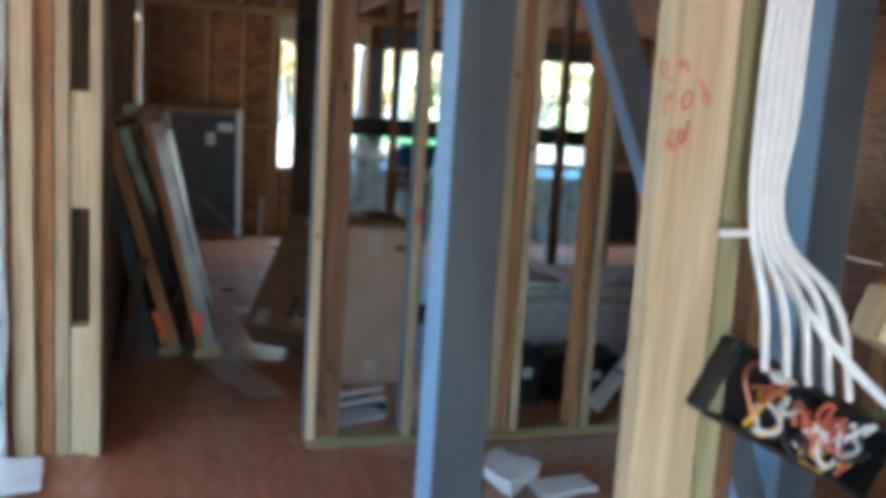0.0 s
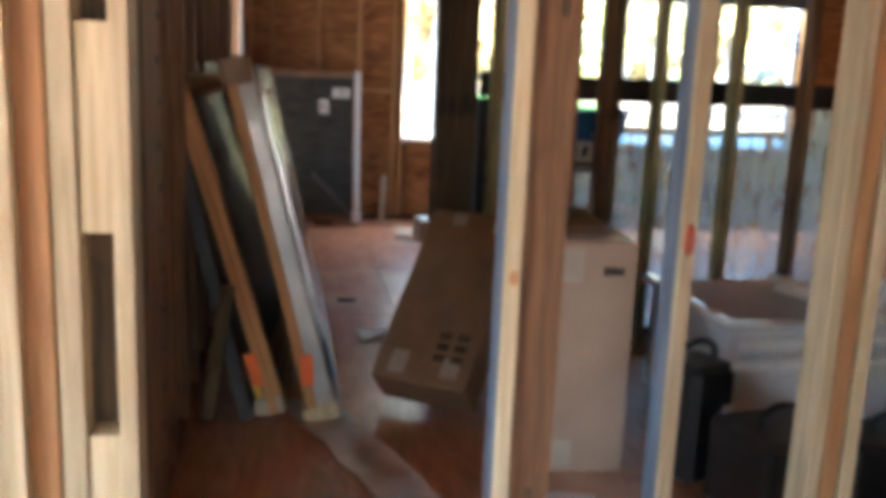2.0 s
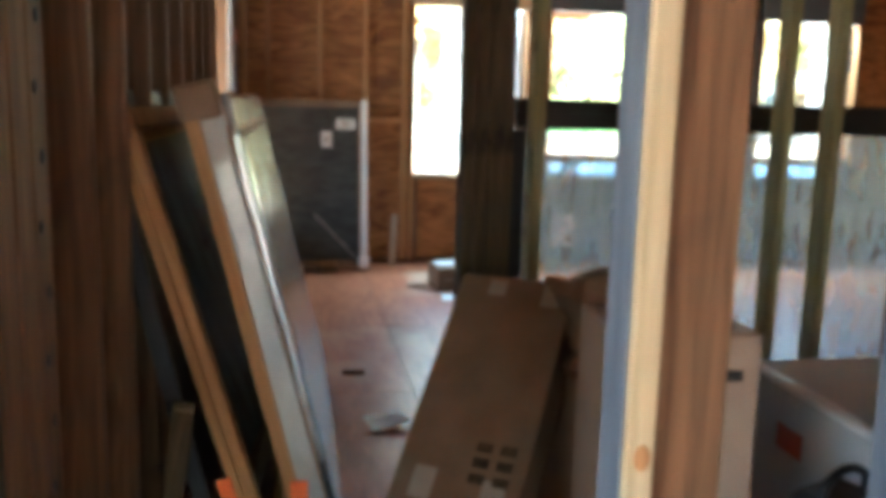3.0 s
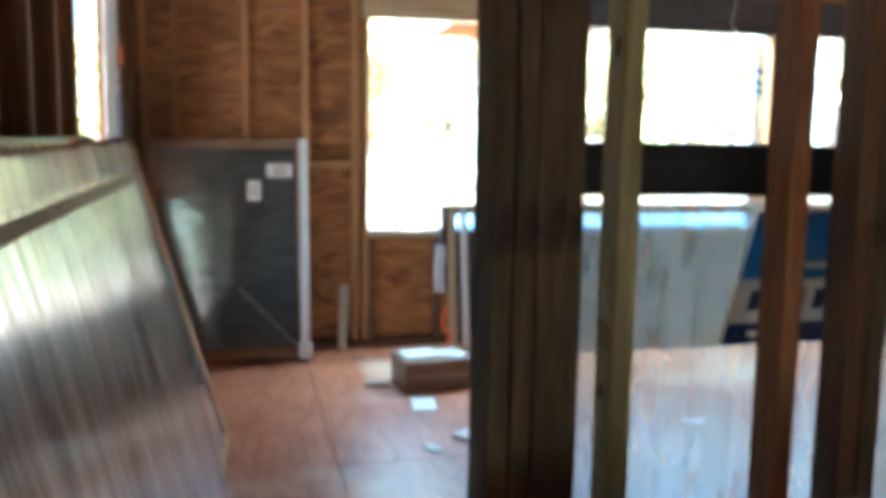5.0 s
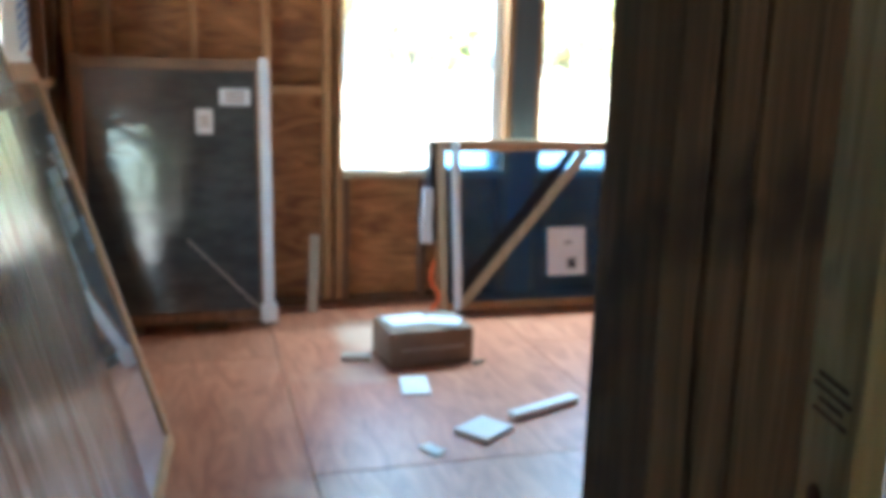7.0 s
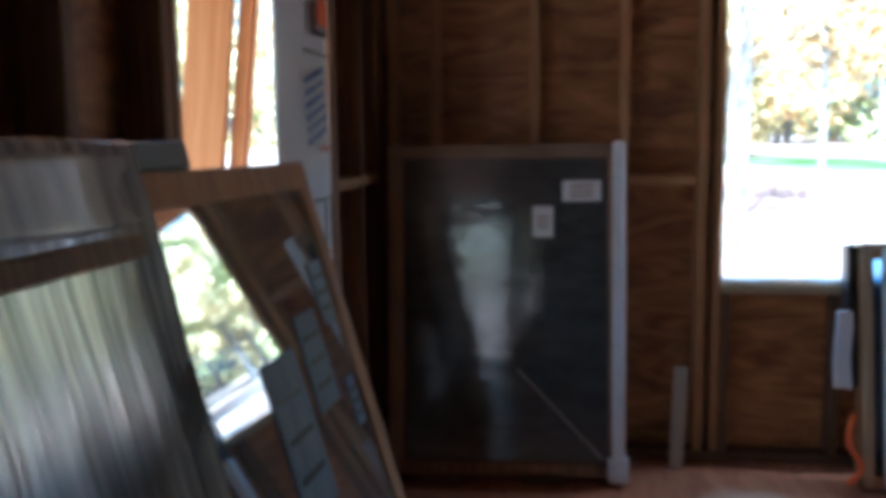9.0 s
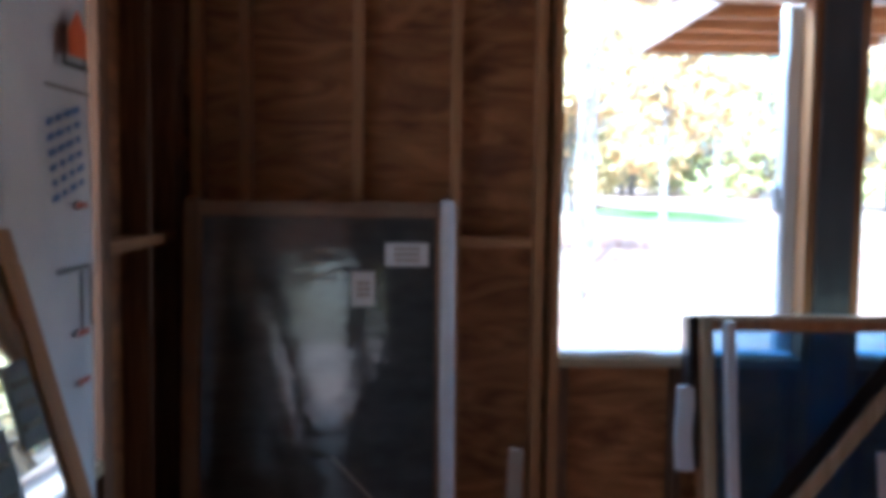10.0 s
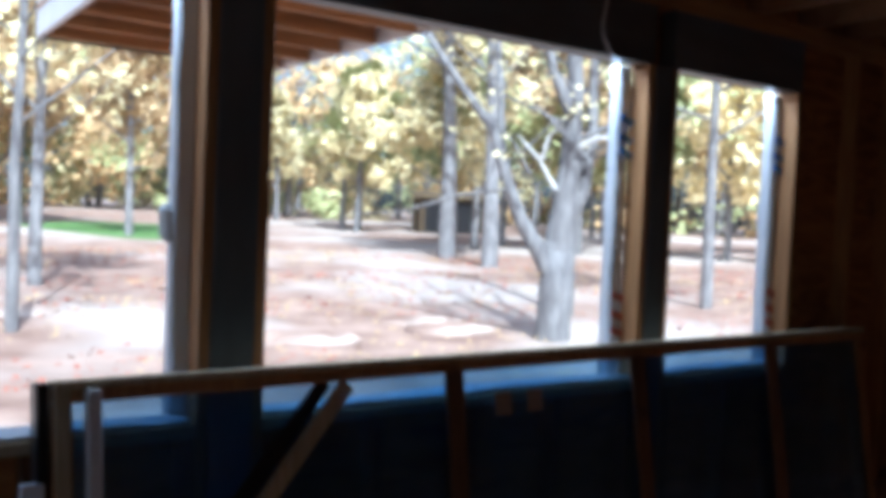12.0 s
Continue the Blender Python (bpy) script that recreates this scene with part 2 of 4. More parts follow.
north = empty("wall_north", pose(0, 0, 0), "framed north wall with plywood sheathing and open windows", "wall", kind="structure")
cy = NY + 0.045
along_x(north, WX, EX, cy, 0.019, brown, name="bottom_plate")
along_x(north, WX, EX, cy, H - 0.019, orange, name="top_plate")
along_x(north, WX, EX, cy, H - 0.058, orange, name="top_plate")
for x in (-3.06, -2.88, -2.466, -2.1):
    upright(north, x, cy, 0.038, H - 0.077, orange if x < -2.8 else amber)
upright(north, -1.785, cy, 0.038, H - 0.077, amber)
edges = sorted(v for o in OPEN for v in o)
for a, b in OPEN:
    upright(north, a - 0.02, cy, 0.038, HEAD, orange, name="jack_stud")
    upright(north, b + 0.02, cy, 0.038, HEAD, orange, name="jack_stud")
    along_x(north, a, b, cy, SILL - 0.02, pine, name="window_sill")
    along_x(north, a - 0.04, b + 0.04, cy, (HEAD + H - 0.077) / 2, steel if -1 < a < 2 else pine, d=0.085, h=H - 0.077 - HEAD, name="header")
    k = max(2, round((b - a) / 0.4))
    for i in range(k + 1):
        upright(north, a + 0.02 + (b - a - 0.04) * i / k, cy, 0.038, SILL - 0.04, brown, name="cripple_stud")
for a, b in ((-0.74, -0.6), (1.18, 1.29)):
    upright(north, (a + b) / 2, cy - 0.002, 0.038, HEAD, steel, w=b - a, d=0.1, name="post", label="grey-painted steel window post")
for x in (2.75, 3.15, 3.55, 3.95, 4.3):
    upright(north, x, cy, 0.038, H - 0.077, orange)
along_x(north, -2.08, -1.81, cy, 1.18, amber, name="nogging")
along_x(north, -2.86, -2.49, cy, 1.18, amber, name="nogging")
# sheathing panels, cut round the openings
sy = NY + 0.096
spans = [WX - 0.1] + edges + [EX + 0.1]
for i in range(0, len(spans), 2):
    a, b = spans[i], spans[i + 1]
    n = max(1, round((b - a) / 1.22))
    for j in range(n):
        w = (b - a) / n
        part("sheathing_panel", box_bm(w - 0.004, 0.012, H + 0.2, 0.001, (a + w * (j + 0.5), sy, H / 2)), sheathing, north)
for a, b in OPEN:
    part("sheathing_panel", box_bm(b - a, 0.012, SILL, 0.001, ((a + b) / 2, sy, SILL / 2)), sheathing, north)
    part("sheathing_panel", box_bm(b - a, 0.012, H + 0.1 - HEAD, 0.001, ((a + b) / 2, sy, (HEAD + H + 0.1) / 2)), sheathing, north)

west = empty("wall_west", pose(0, 0, 0), "framed west wall with plywood sheathing and one opening", "wall", kind="structure")
cx = WX - 0.045
WO = (7.7, 8.85)
along_y(west, cx, 3.7, NY, 0.019, brown, name="bottom_plate")
along_y(west, cx, 3.7, NY, H - 0.019, brown, name="top_plate")
y = 4.1
while y < NY:
    if not WO[0] - 0.06 < y < WO[1] + 0.06:
        upright(west, cx, y, 0.038, H - 0.038, brown, turn=90)
    y += 0.4
for y in (WO[0] - 0.06, WO[0] - 0.02, WO[1] + 0.02, WO[1] + 0.06, NY - 0.1):
    upright(west, cx, y, 0.038, H - 0.038, brown, turn=90)
along_y(west, cx, WO[1] + 0.08, NY - 0.12, 1.2, orange, name="nogging")
along_y(west, cx, WO[0], WO[1], 0.6, pine, name="window_sill")
along_y(west, cx, WO[0], WO[1], 2.2, pine, h=0.2, name="header")
for a, b, z0, z1 in ((3.7, WO[0], 0, H), (WO[0], WO[1], 0, 0.6), (WO[0], WO[1], 2.12, H), (WO[1], NY + 0.1, 0, H)):
    part("sheathing_panel", box_bm(0.012, b - a - 0.003, z1 - z0, 0.001, (WX - 0.096, (a + b) / 2, (z0 + z1) / 2)), sheathing, west)

# plain walls that close the place behind the camera and on the far side
# south and southwest walls stay unseen; their openings are sized to set the light
back = empty("wall_south", pose(0, 0, 0), "unseen plain south wall with an opening sized for the light", "wall", kind="structure")
for a, b, z0, z1 in ((-5.1, -3.7, 0, H), (-1.5, EX, 0, H), (-3.7, -1.5, 2.1, H)):
    part("sheathing_panel", box_bm(b - a, 0.1, z1 - z0, 0.001, ((a + b) / 2, SY - 0.05, (z0 + z1) / 2)), sheathing, back)
far_west = empty("wall_southwest", pose(0, 0, 0), "unseen plain southwest wall with an opening sized for the light", "wall", kind="structure")
for a, b, z0, z1 in ((SY, 0.5, 0, H), (2.5, 3.7, 0, H), (0.5, 2.5, 2.2, H)):
    part("sheathing_panel", box_bm(0.1, b - a, z1 - z0, 0.001, (-5.1, (a + b) / 2, (z0 + z1) / 2)), sheathing, far_west)
part("sheathing_panel", box_bm(1.9, 0.05, H, 0.001, (-4.15, 3.85, H / 2)), sheathing, far_west)
east = empty("wall_east", pose(0, 0, 0), "plain sheathed east wall", "wall", kind="structure")
for a, b, z0, z1 in ((SY, 1.8, 0, H), (1.8, 5.8, 0, H), (5.8, NY + 0.1, 0, H)):
    part("sheathing_panel", box_bm(0.1, b - a, z1 - z0, 0.001, (EX + 0.05, (a + b) / 2, (z0 + z1) / 2)), sheathing, east)

# ceiling: joists and the boards above them, one mesh
bm = bmesh.new()
for i in range(26):
    box_bm(0.038, NY - SY + 0.2, 0.184, 0.003, (-5.0 + i * 0.406, (NY + SY) / 2, H + 0.094), bm=bm)
for y in (SY - 0.03, NY + 0.12):
    box_bm(10.5, 0.04, 0.184, 0.003, (0.05, y, H + 0.094), bm=bm)
for x in (-5.17, EX + 0.12):
    box_bm(0.04, NY - SY + 0.2, 0.184, 0.003, (x, (NY + SY) / 2, H + 0.094), bm=bm)
for j in range(10):
    box_bm(10.6, 1.2095, 0.015, 0.001, (0.1, SY + 0.6 + j * 1.21, H + 0.2), bm=bm)
tagged(part("ceiling", bm, ceiling_wood), "open wooden ceiling joists under board decking", "ceiling", kind="structure")

# ---- partitions ----
hall = empty("wall_hall", pose(0, 0, 0), "open stud partition of mixed pine and weathered studs", "wall", kind="structure")
HY = 3.57
along_x(hall, -2.26, 4.6, HY, 0.019, treated, name="bottom_plate")
along_x(hall, -2.26, 4.6, HY, H - 0.019, brown, name="top_plate")
upright(hall, -2.245, HY - 0.002, 0.038, H - 0.038, pine, name="jack_stud", label="pale pine stud with a blue-grey left edge")
# thin blue-grey strip over the stud's left edge
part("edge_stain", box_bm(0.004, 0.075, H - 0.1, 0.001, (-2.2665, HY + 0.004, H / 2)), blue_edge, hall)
upright(hall, -2.17, HY + 0.012, 0.038, H - 0.038, brown, w=0.105, d=0.06, name="weathered_stud", label="weathered brown stud with dark stains")
def knot(x, y, z, rx, rz, mat, parent, ry=0.006):
    b_ = bmesh.new()
    bmesh.ops.create_icosphere(b_, subdivisions=2, radius=1)
    bmesh.ops.scale(b_, vec=(rx, ry, rz), verts=b_.verts)
    bmesh.ops.translate(b_, vec=(x, y, z), verts=b_.verts)
    return part("knot", b_, mat, parent, smooth=True)


knot(-2.243, HY - 0.045, 0.9, 0.012, 0.02, orange, hall)
for z in (0.35, 1.5, 1.9):
    knot(-2.17 + 0.02 * math.sin(9 * z), HY - 0.016, z, 0.012, 0.03, dark_lumber, hall)
for x, z in ((-1.34, 1.3), (-1.04, 0.7), (-0.65, 1.1), (-0.6, 1.5), (-1.43, 1.6)):
    knot(x, HY - 0.043, z, 0.009, 0.016, dark_lumber, hall)
upright(hall, -1.83, HY, 0.038, H - 0.038, pine, label="pale pine stud with a red knot")
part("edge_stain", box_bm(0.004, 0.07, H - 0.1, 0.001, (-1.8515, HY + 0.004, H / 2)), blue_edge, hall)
knot(-1.828, HY - 0.043, 0.99, 0.016, 0.042, red_paint, hall)
for x, mat in ((-1.43, pine), (-1.385, orange), (-1.335, pine), (-1.04, orange), (-0.98, pine), (-0.65, pine), (-0.6, treated), (-0.39, pine), (-0.07, orange), (0.3, pine), (0.7, orange), (1.1, pine), (1.5, orange), (2.0, pine), (2.5, pine)):
    upright(hall, x, HY, 0.038, H - 0.038, mat)

jamb = empty("wall_jamb", pose(0, 0, 0), "built-up door jamb of pale pine studs and spacer blocks", "wall", kind="structure")
upright(jamb, -3.338, 3.62, 0, H, pine, w=0.075, d=0.12, name="stud")
upright(jamb, -3.27, 3.65, 0, H, orange, w=0.06, d=0.1, name="stud")
upright(jamb, -3.205, 3.635, 0, H, pine, w=0.05, d=0.1, name="stud")
upright(jamb, -3.085, 3.62, 0, H, pine, w=0.04, d=0.12, name="stud")
for z0, z1 in ((0, 0.52), (0.98, 1.42), (1.83, H)):
    upright(jamb, -3.142, 3.645, z0, z1, pine, w=0.07, d=0.1, name="spacer_block")
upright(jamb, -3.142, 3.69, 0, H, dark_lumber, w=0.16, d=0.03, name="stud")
for y in (3.76, 3.85, 3.94):
    upright(jamb, -3.09, y, 0, H, brown, w=0.06, d=0.08, name="stud")

for k in range(16):
    knot(-3.058, 3.93 + 0.012 * math.sin(3 * k), 0.3 + 0.105 * k, 0.004, 0.012, black, jamb, 0.008)
mid = empty("wall_middle", pose(0, 0, 0), "open stud partition with a dark built-up end post", "wall", kind="structure")
MY = 5.735
along_x(mid, -2.07, 3.6, MY, 0.019, treated, name="bottom_plate")
along_x(mid, -2.07, 3.6, MY, H - 0.019, brown, name="top_plate")
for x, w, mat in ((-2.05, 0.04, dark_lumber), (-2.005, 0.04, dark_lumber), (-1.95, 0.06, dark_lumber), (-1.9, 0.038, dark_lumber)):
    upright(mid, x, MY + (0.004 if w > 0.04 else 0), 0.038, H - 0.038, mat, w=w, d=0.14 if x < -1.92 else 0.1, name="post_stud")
for x, mat in ((-1.785, treated), (-1.41, red_lumber), (-1.25, brown), (-1.2, dark_lumber), (-0.98, treated), (-0.79, treated), (-0.58, treated), (-0.2, brown), (0.2, treated), (0.6, pine), (1.0, treated), (1.4, brown), (1.8, pine)):
    upright(mid, x, MY, 0.038, H - 0.038, mat, w=0.045)

for k, wd in enumerate((0.05, 0.062, 0.04, 0.055)):
    part("lumber_stamp", box_bm(0.002, wd, 0.005, 0, (-1.8085, 5.735, 1.0 - 0.014 * k), Matrix.Rotation(0.2, 4, "X")), dark_lumber, mid, "faint black lumber stamp")
knot(-1.808, 5.745, 0.86, 0.004, 0.016, dark_lumber, mid, 0.012)
knot(-1.808, 5.72, 1.55, 0.004, 0.02, dark_lumber, mid, 0.01)
front = empty("wall_front", pose(0, 0, 0), "stud wall end with a pale pine stud and treated stud", "wall", kind="structure")
upright(front, -2.055, 1.22, 0, H, pine, w=0.115, d=0.05, name="stud", label="pale pine stud with red handwriting")
upright(front, -1.975, 1.24, 0, H, treated, w=0.04, d=0.09, name="stud", label="greenish treated stud")
upright(front, -1.75, 1.5, 0, H, brown, w=0.05, d=0.09, name="stud")
upright(front, -1.3, 1.3, 0, H, pine, w=0.05, d=0.09, name="stud")

# steel columns and brace
def column(x0, x1, y0):
    c = empty("steel_column", pose((x0 + x1) / 2, y0 + 0.07, 0), "grey primed square steel column between floor and ceiling", "column", "steel columns")
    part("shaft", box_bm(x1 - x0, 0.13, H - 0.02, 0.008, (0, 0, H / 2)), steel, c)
    # thin plate carries the daylit look of the column's left face
    part("side_plate", box_bm(0.006, 0.132, H - 0.04, 0.001, (-(x1 - x0) / 2 - 0.004, 0, H / 2)), lit_steel, c, "steel side with blue daylight painted on")
    part("base_plate", box_bm(x1 - x0 + 0.08, 0.2, 0.012, 0.002, (0, 0, 0.008)), steel, c)
    return c


column(-2.141, -1.995, 2.13)
column(-0.9, -0.74, 2.3)
brace = empty("diagonal_brace", pose(-1.435, 2.28, 1.2), "grey steel brace slanting between two columns", "brace")
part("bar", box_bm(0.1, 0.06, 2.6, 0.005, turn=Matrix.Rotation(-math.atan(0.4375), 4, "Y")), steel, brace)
# same painted daylight along the lower edge of the brace
part("edge_strip", box_bm(0.006, 0.062, 2.58, 0.001, Vector((-0.0535 * math.cos(math.atan(0.4375)), 0, -0.0535 * math.sin(math.atan(0.4375)))), Matrix.Rotation(-math.atan(0.4375), 4, "Y")), lit_steel, brace, "steel edge with blue daylight painted on")

# ---- floor panels ----
floor = empty("floor", pose(0, 0, 0), "reddish wooden subfloor panels with dusty worn patches paled for window glare", "floor", kind="structure")
part("joist_bed", box_bm(8.4, 12.0, 0.1, 0, (1.0, 3.82, -0.075)), dark_lumber, floor)
part("joist_bed", box_bm(1.95, 6.0, 0.1, 0, (-4.18, 0.88, -0.075)), dark_lumber, floor)
for i in range(9):
    for j in range(6):
        x0, y0 = -5.1 + i * 1.22 + 0.53, SY + (j - 0.5 * (i % 2)) * 2.44
        a, b = max(y0, SY), min(y0 + 2.44, NY + 0.09 if i else 3.88)
        x1 = min(x0 + 1.22, EX)
        if b - a > 0.05 and x1 - x0 > 0.05:
            part("floor_panel", box_bm(x1 - x0 - 0.004, b - a - 0.004, 0.024, 0.0015, ((x0 + x1) / 2, (a + b) / 2, -0.012)), subfloor, floor)
part("floor_panel", box_bm(0.53, 3.88 - SY, 0.024, 0.0015, (-4.837, (3.88 + SY) / 2, -0.012)), subfloor, floor)

# ---- crated windows ----
def crated_window(name, m, length, height, thick, pane_mat, frame_mat, rail=0.06, label="", category="window", wrapped=None):
    """A window unit packed in a board frame: local x along its length, front at -y, z up."""
    c = empty(name, m, label, category)
    for z in (rail / 2, height - rail / 2):
        part("rail", box_bm(length, thick, rail, 0.004, (0, thick / 2, z)), frame_mat, c)
    for sgn in (-1, 1):
        part("side_board", box_bm(rail, thick * 1.02, height - 2 * rail, 0.004, (sgn * (length - rail) / 2, thick / 2, height / 2)), frame_mat, c)
    part("pane", box_bm(length - 2 * rail, 0.012, height - 2 * rail, 0.001, (0, thick * 0.22, height / 2)), pane_mat, c)
    if wrapped:
        part("wrapping", crumple(box_bm(length + 0.03, 0.02, height + 0.02, 0.006, (0, -0.012, height / 2)), 0.008, 10), wrapped, c, "wrinkled plastic wrap with painted streaky reflections", True)
    return c


def crumple(bm, amount, cuts):
    """Subdivide and shake a sheet so that it wrinkles."""
    bmesh.ops.subdivide_edges(bm, edges=bm.edges[:], cuts=cuts, use_grid_fill=True)
    for v in bm.verts:
        v.co += noise.noise_vector(v.co * 7.0) * amount
    return bm


LEAN = 13.8
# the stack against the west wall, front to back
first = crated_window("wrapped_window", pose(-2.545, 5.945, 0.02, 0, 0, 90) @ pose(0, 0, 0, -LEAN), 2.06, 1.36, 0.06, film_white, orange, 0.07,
                      "crated window in plastic wrap with painted sheen leaning on stack", wrapped=film_white)
part("end_board", box_bm(0.02, 0.04, 1.34, 0.003, (-1.041, 0.085, 0.68)), orange, first, "tan end board")
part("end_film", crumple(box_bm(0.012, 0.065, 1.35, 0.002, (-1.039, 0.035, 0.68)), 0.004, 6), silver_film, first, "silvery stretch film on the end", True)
part("corner_cap", box_bm(0.1, 0.11, 0.1, 0.008, (-1.005, 0.06, 1.36)), cardboard, first, "brown cardboard corner cap")
part("corner_cap", box_bm(0.11, 0.07, 0.02, 0.006, (0.92, 0.08, 1.365), Matrix.Rotation(0.05, 4, "Y")), tape, first, "tan cardboard corner cap")
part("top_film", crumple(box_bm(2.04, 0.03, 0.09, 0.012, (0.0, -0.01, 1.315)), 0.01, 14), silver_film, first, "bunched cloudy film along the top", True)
part("rail_edge", crumple(box_bm(2.0, 0.01, 0.028, 0.003, (0, -0.021, 1.25)), 0.004, 10), brown, first, "brown rail under the film", True)
part("foot", box_bm(0.1, 0.14, 0.07, 0.008, (-1.005, 0.06, 0.03)), pine, first)
part("tag", box_bm(0.008, 0.05, 0.12, 0.002, (-1.06, 0.07, 0.22), Matrix.Rotation(0.2, 4, "X")), orange_plastic, first, "orange warning tag")

second = crated_window("mirror_glass_window", pose(-2.655, 6.47, 0.02, 0, 0, 86.7) @ pose(0, 0, 0, -16.3), 2.98, 1.34, 0.06, mirror_glass, orange, 0.06,
                       "long window with mirror-coated glass in brown board frame")
part("end_board", box_bm(0.02, 0.03, 1.34, 0.003, (-1.5, 0.045, 0.67)), orange, second, "tan end board")
part("corner_cap", box_bm(0.1, 0.12, 0.1, 0.008, (-1.46, 0.07, 1.31)), cardboard, second, "brown cardboard corner cap")
part("foot", box_bm(0.1, 0.12, 0.07, 0.008, (-1.45, 0.06, 0.03)), tape, second)
part("tag", box_bm(0.008, 0.045, 0.14, 0.002, (-1.515, 0.07, 0.2)), orange_plastic, second, "orange warning tag")
part("tag", box_bm(0.008, 0.03, 0.07, 0.002, (-1.515, 0.08, 0.12)), yellow_plastic, second, "yellow warning tag")

for x, z, w, h in ((1.24, 0.93, 0.12, 0.2), (1.06, 0.83, 0.16, 0.3), (1.38, 1.05, 0.08, 0.14), (1.385, 0.8, 0.05, 0.11)):
    st = part("sticker", box_bm(w, 0.002, h, 0.0005, (x, 0.005, z)), blue_edge, second, "grey sticker on the glass")
    for k in range(3):
        part("print_bar", box_bm(w * 0.7, 0.002, 0.012, 0, (x, 0.0025, z + h * (0.25 - 0.25 * k))), black, st)

third = crated_window("black_framed_window", pose(-2.79, 6.2, 0.02, 0, 0, 86.7) @ pose(0, 0, 0, -13), 2.62, 1.37, 0.05, black, black, 0.05,
                      "black framed window leaning behind the other crates")
prop = empty("leaning_board", pose(-2.99, 4.75, 0.32, 30, 10, 0), "short weathered board propped on the floor", "board")
part("board", box_bm(0.05, 0.03, 0.7, 0.003), dark_lumber, prop)

# the one by the north wall
crate = crated_window("crated_window", pose(-2.57, 9.36, 0.035, 0, 0, 3.2) @ pose(0, 0, 0, -5.2), 0.9, 1.3, 0.11, dark_glass, brown, 0.05,
                      "upright crated window with grey filmed glass by the wall")
part("corner_protector", box_bm(0.05, 0.14, 1.3, 0.01, (0.44, 0.05, 0.66)), foam, crate, "white foam edge strip")
part("corner_protector", box_bm(0.06, 0.125, 1.3, 0.01, (-0.43, 0.05, 0.66)), cardboard, crate, "brown edge strip")
part("foot", box_bm(0.08, 0.15, 0.1, 0.008, (0.44, 0.05, 0.03)), foam, crate, "white foam foot")
part("wrapping", crumple(box_bm(0.88, 0.006, 0.05, 0, (0, -0.004, 1.275)), 0.006, 12), cardboard, crate, "wrinkled brown film along the top", True)
for x, z, w, h in ((0.3, 1.12, 0.15, 0.08), (0.15, 1.0, 0.08, 0.12)):
    lab = part("label", box_bm(w, 0.003, h, 0, (x, 0.014, z)), paper, crate, "white paper label")
    for k in range(3):
        part("print_bar", box_bm(w * 0.6, 0.002, 0.008, 0, (x, 0.0115, z + 0.02 - 0.02 * k)), cardboard, lab)
tube("string", [(0.05, 0.012, 0.42), (0.22, 0.01, 0.24), (0.38, 0.012, 0.07)], 0.003, tape, crate)
for x in (-0.25, 0.15):
    part("skid", box_bm(0.16, 0.1, 0.035, 0.004, (x, 0.05, -0.018)), dark_lumber, crate)

# the long one below the windows
long_c = crated_window("long_crated_window", pose(0.72, 9.42, 0.015) @ pose(0, 0, 0, -9.5), 3.86, 0.92, 0.1, blue_glass, orange, 0.045,
                       "long blue-filmed window in a braced timber crate")
part("corner_post", box_bm(0.035, 0.05, 0.9, 0.004, (-1.84, -0.03, 0.46)), foam, long_c, "white end post")
part("corner_post", box_bm(0.04, 0.07, 0.93, 0.004, (-1.91, 0.03, 0.47)), pine, long_c, "pale end post")
part("brace", box_bm(0.05, 0.025, 1.12, 0.003, (-1.44, -0.014, 0.45), Matrix.Rotation(0.73, 4, "Y")), pine, long_c, "diagonal pine brace")
part("strap", box_bm(0.05, 0.006, 1.1, 0.001, (-1.5, 0.008, 0.47), Matrix.Rotation(0.73, 4, "Y")), black, long_c, "black strap")
for x in (-0.65, 0.26, 1.14):
    part("upright", box_bm(0.07, 0.025, 0.84, 0.003, (x, -0.014, 0.46)), brown, long_c)
part("top_board", box_bm(3.86, 0.13, 0.025, 0.004, (0, 0.04, 0.925)), pine, long_c, "pale top board")
lab = part("label", box_bm(0.23, 0.003, 0.27, 0, (-1.18, 0.012, 0.31)), paper, long_c, "white paper label")
part("print_bar", box_bm(0.05, 0.002, 0.06, 0, (-1.15, 0.0095, 0.24)), black, lab)
part("print_bar", box_bm(0.05, 0.002, 0.012, 0, (-1.17, 0.0095, 0.36)), black, lab)
for x in (-0.42, -0.27):
    part("label", box_bm(0.07, 0.003, 0.08, 0, (x, 0.012, 0.75)), tan_card, long_c, "tan paper label")
part("plastic_flap", crumple(box_bm(0.06, 0.03, 0.3, 0.004, (-1.985, 0.04, 0.52)), 0.012, 4), wrap, long_c, "loose pale blue plastic")
part("strap", box_bm(0.03, 0.09, 0.55, 0.004, (-1.955, 0.07, 0.66)), black, long_c, "black end strap")
tube("cord", [(-1.96, 0.0, 0.28), (-1.99, -0.03, 0.18), (-1.95, -0.04, 0.08), (-1.99, -0.02, 0.02)], 0.012, orange_plastic, long_c, "orange cord")

# clear glass unit behind the middle partition
unit = empty("glass_window_unit", pose(-0.75, 6.02, 0), "large clear window with black frame and film edge", "window")
part("top_bar", crumple(box_bm(2.1, 0.06, 0.125, 0.006, (0, 0, 1.305)), 0.003, 5), black, unit)
part("film_line", box_bm(2.08, 0.004, 0.006, 0, (0, -0.036, 1.315)), dark_glass, unit, "pale tape line")
part("bottom_bar", box_bm(2.1, 0.06, 0.05, 0.004, (0, 0, 0.025)), black, unit)
for x in (-1.03, 1.03):
    part("side_bar", box_bm(0.05, 0.06, 1.2, 0.004, (x, 0, 0.64)), black, unit)
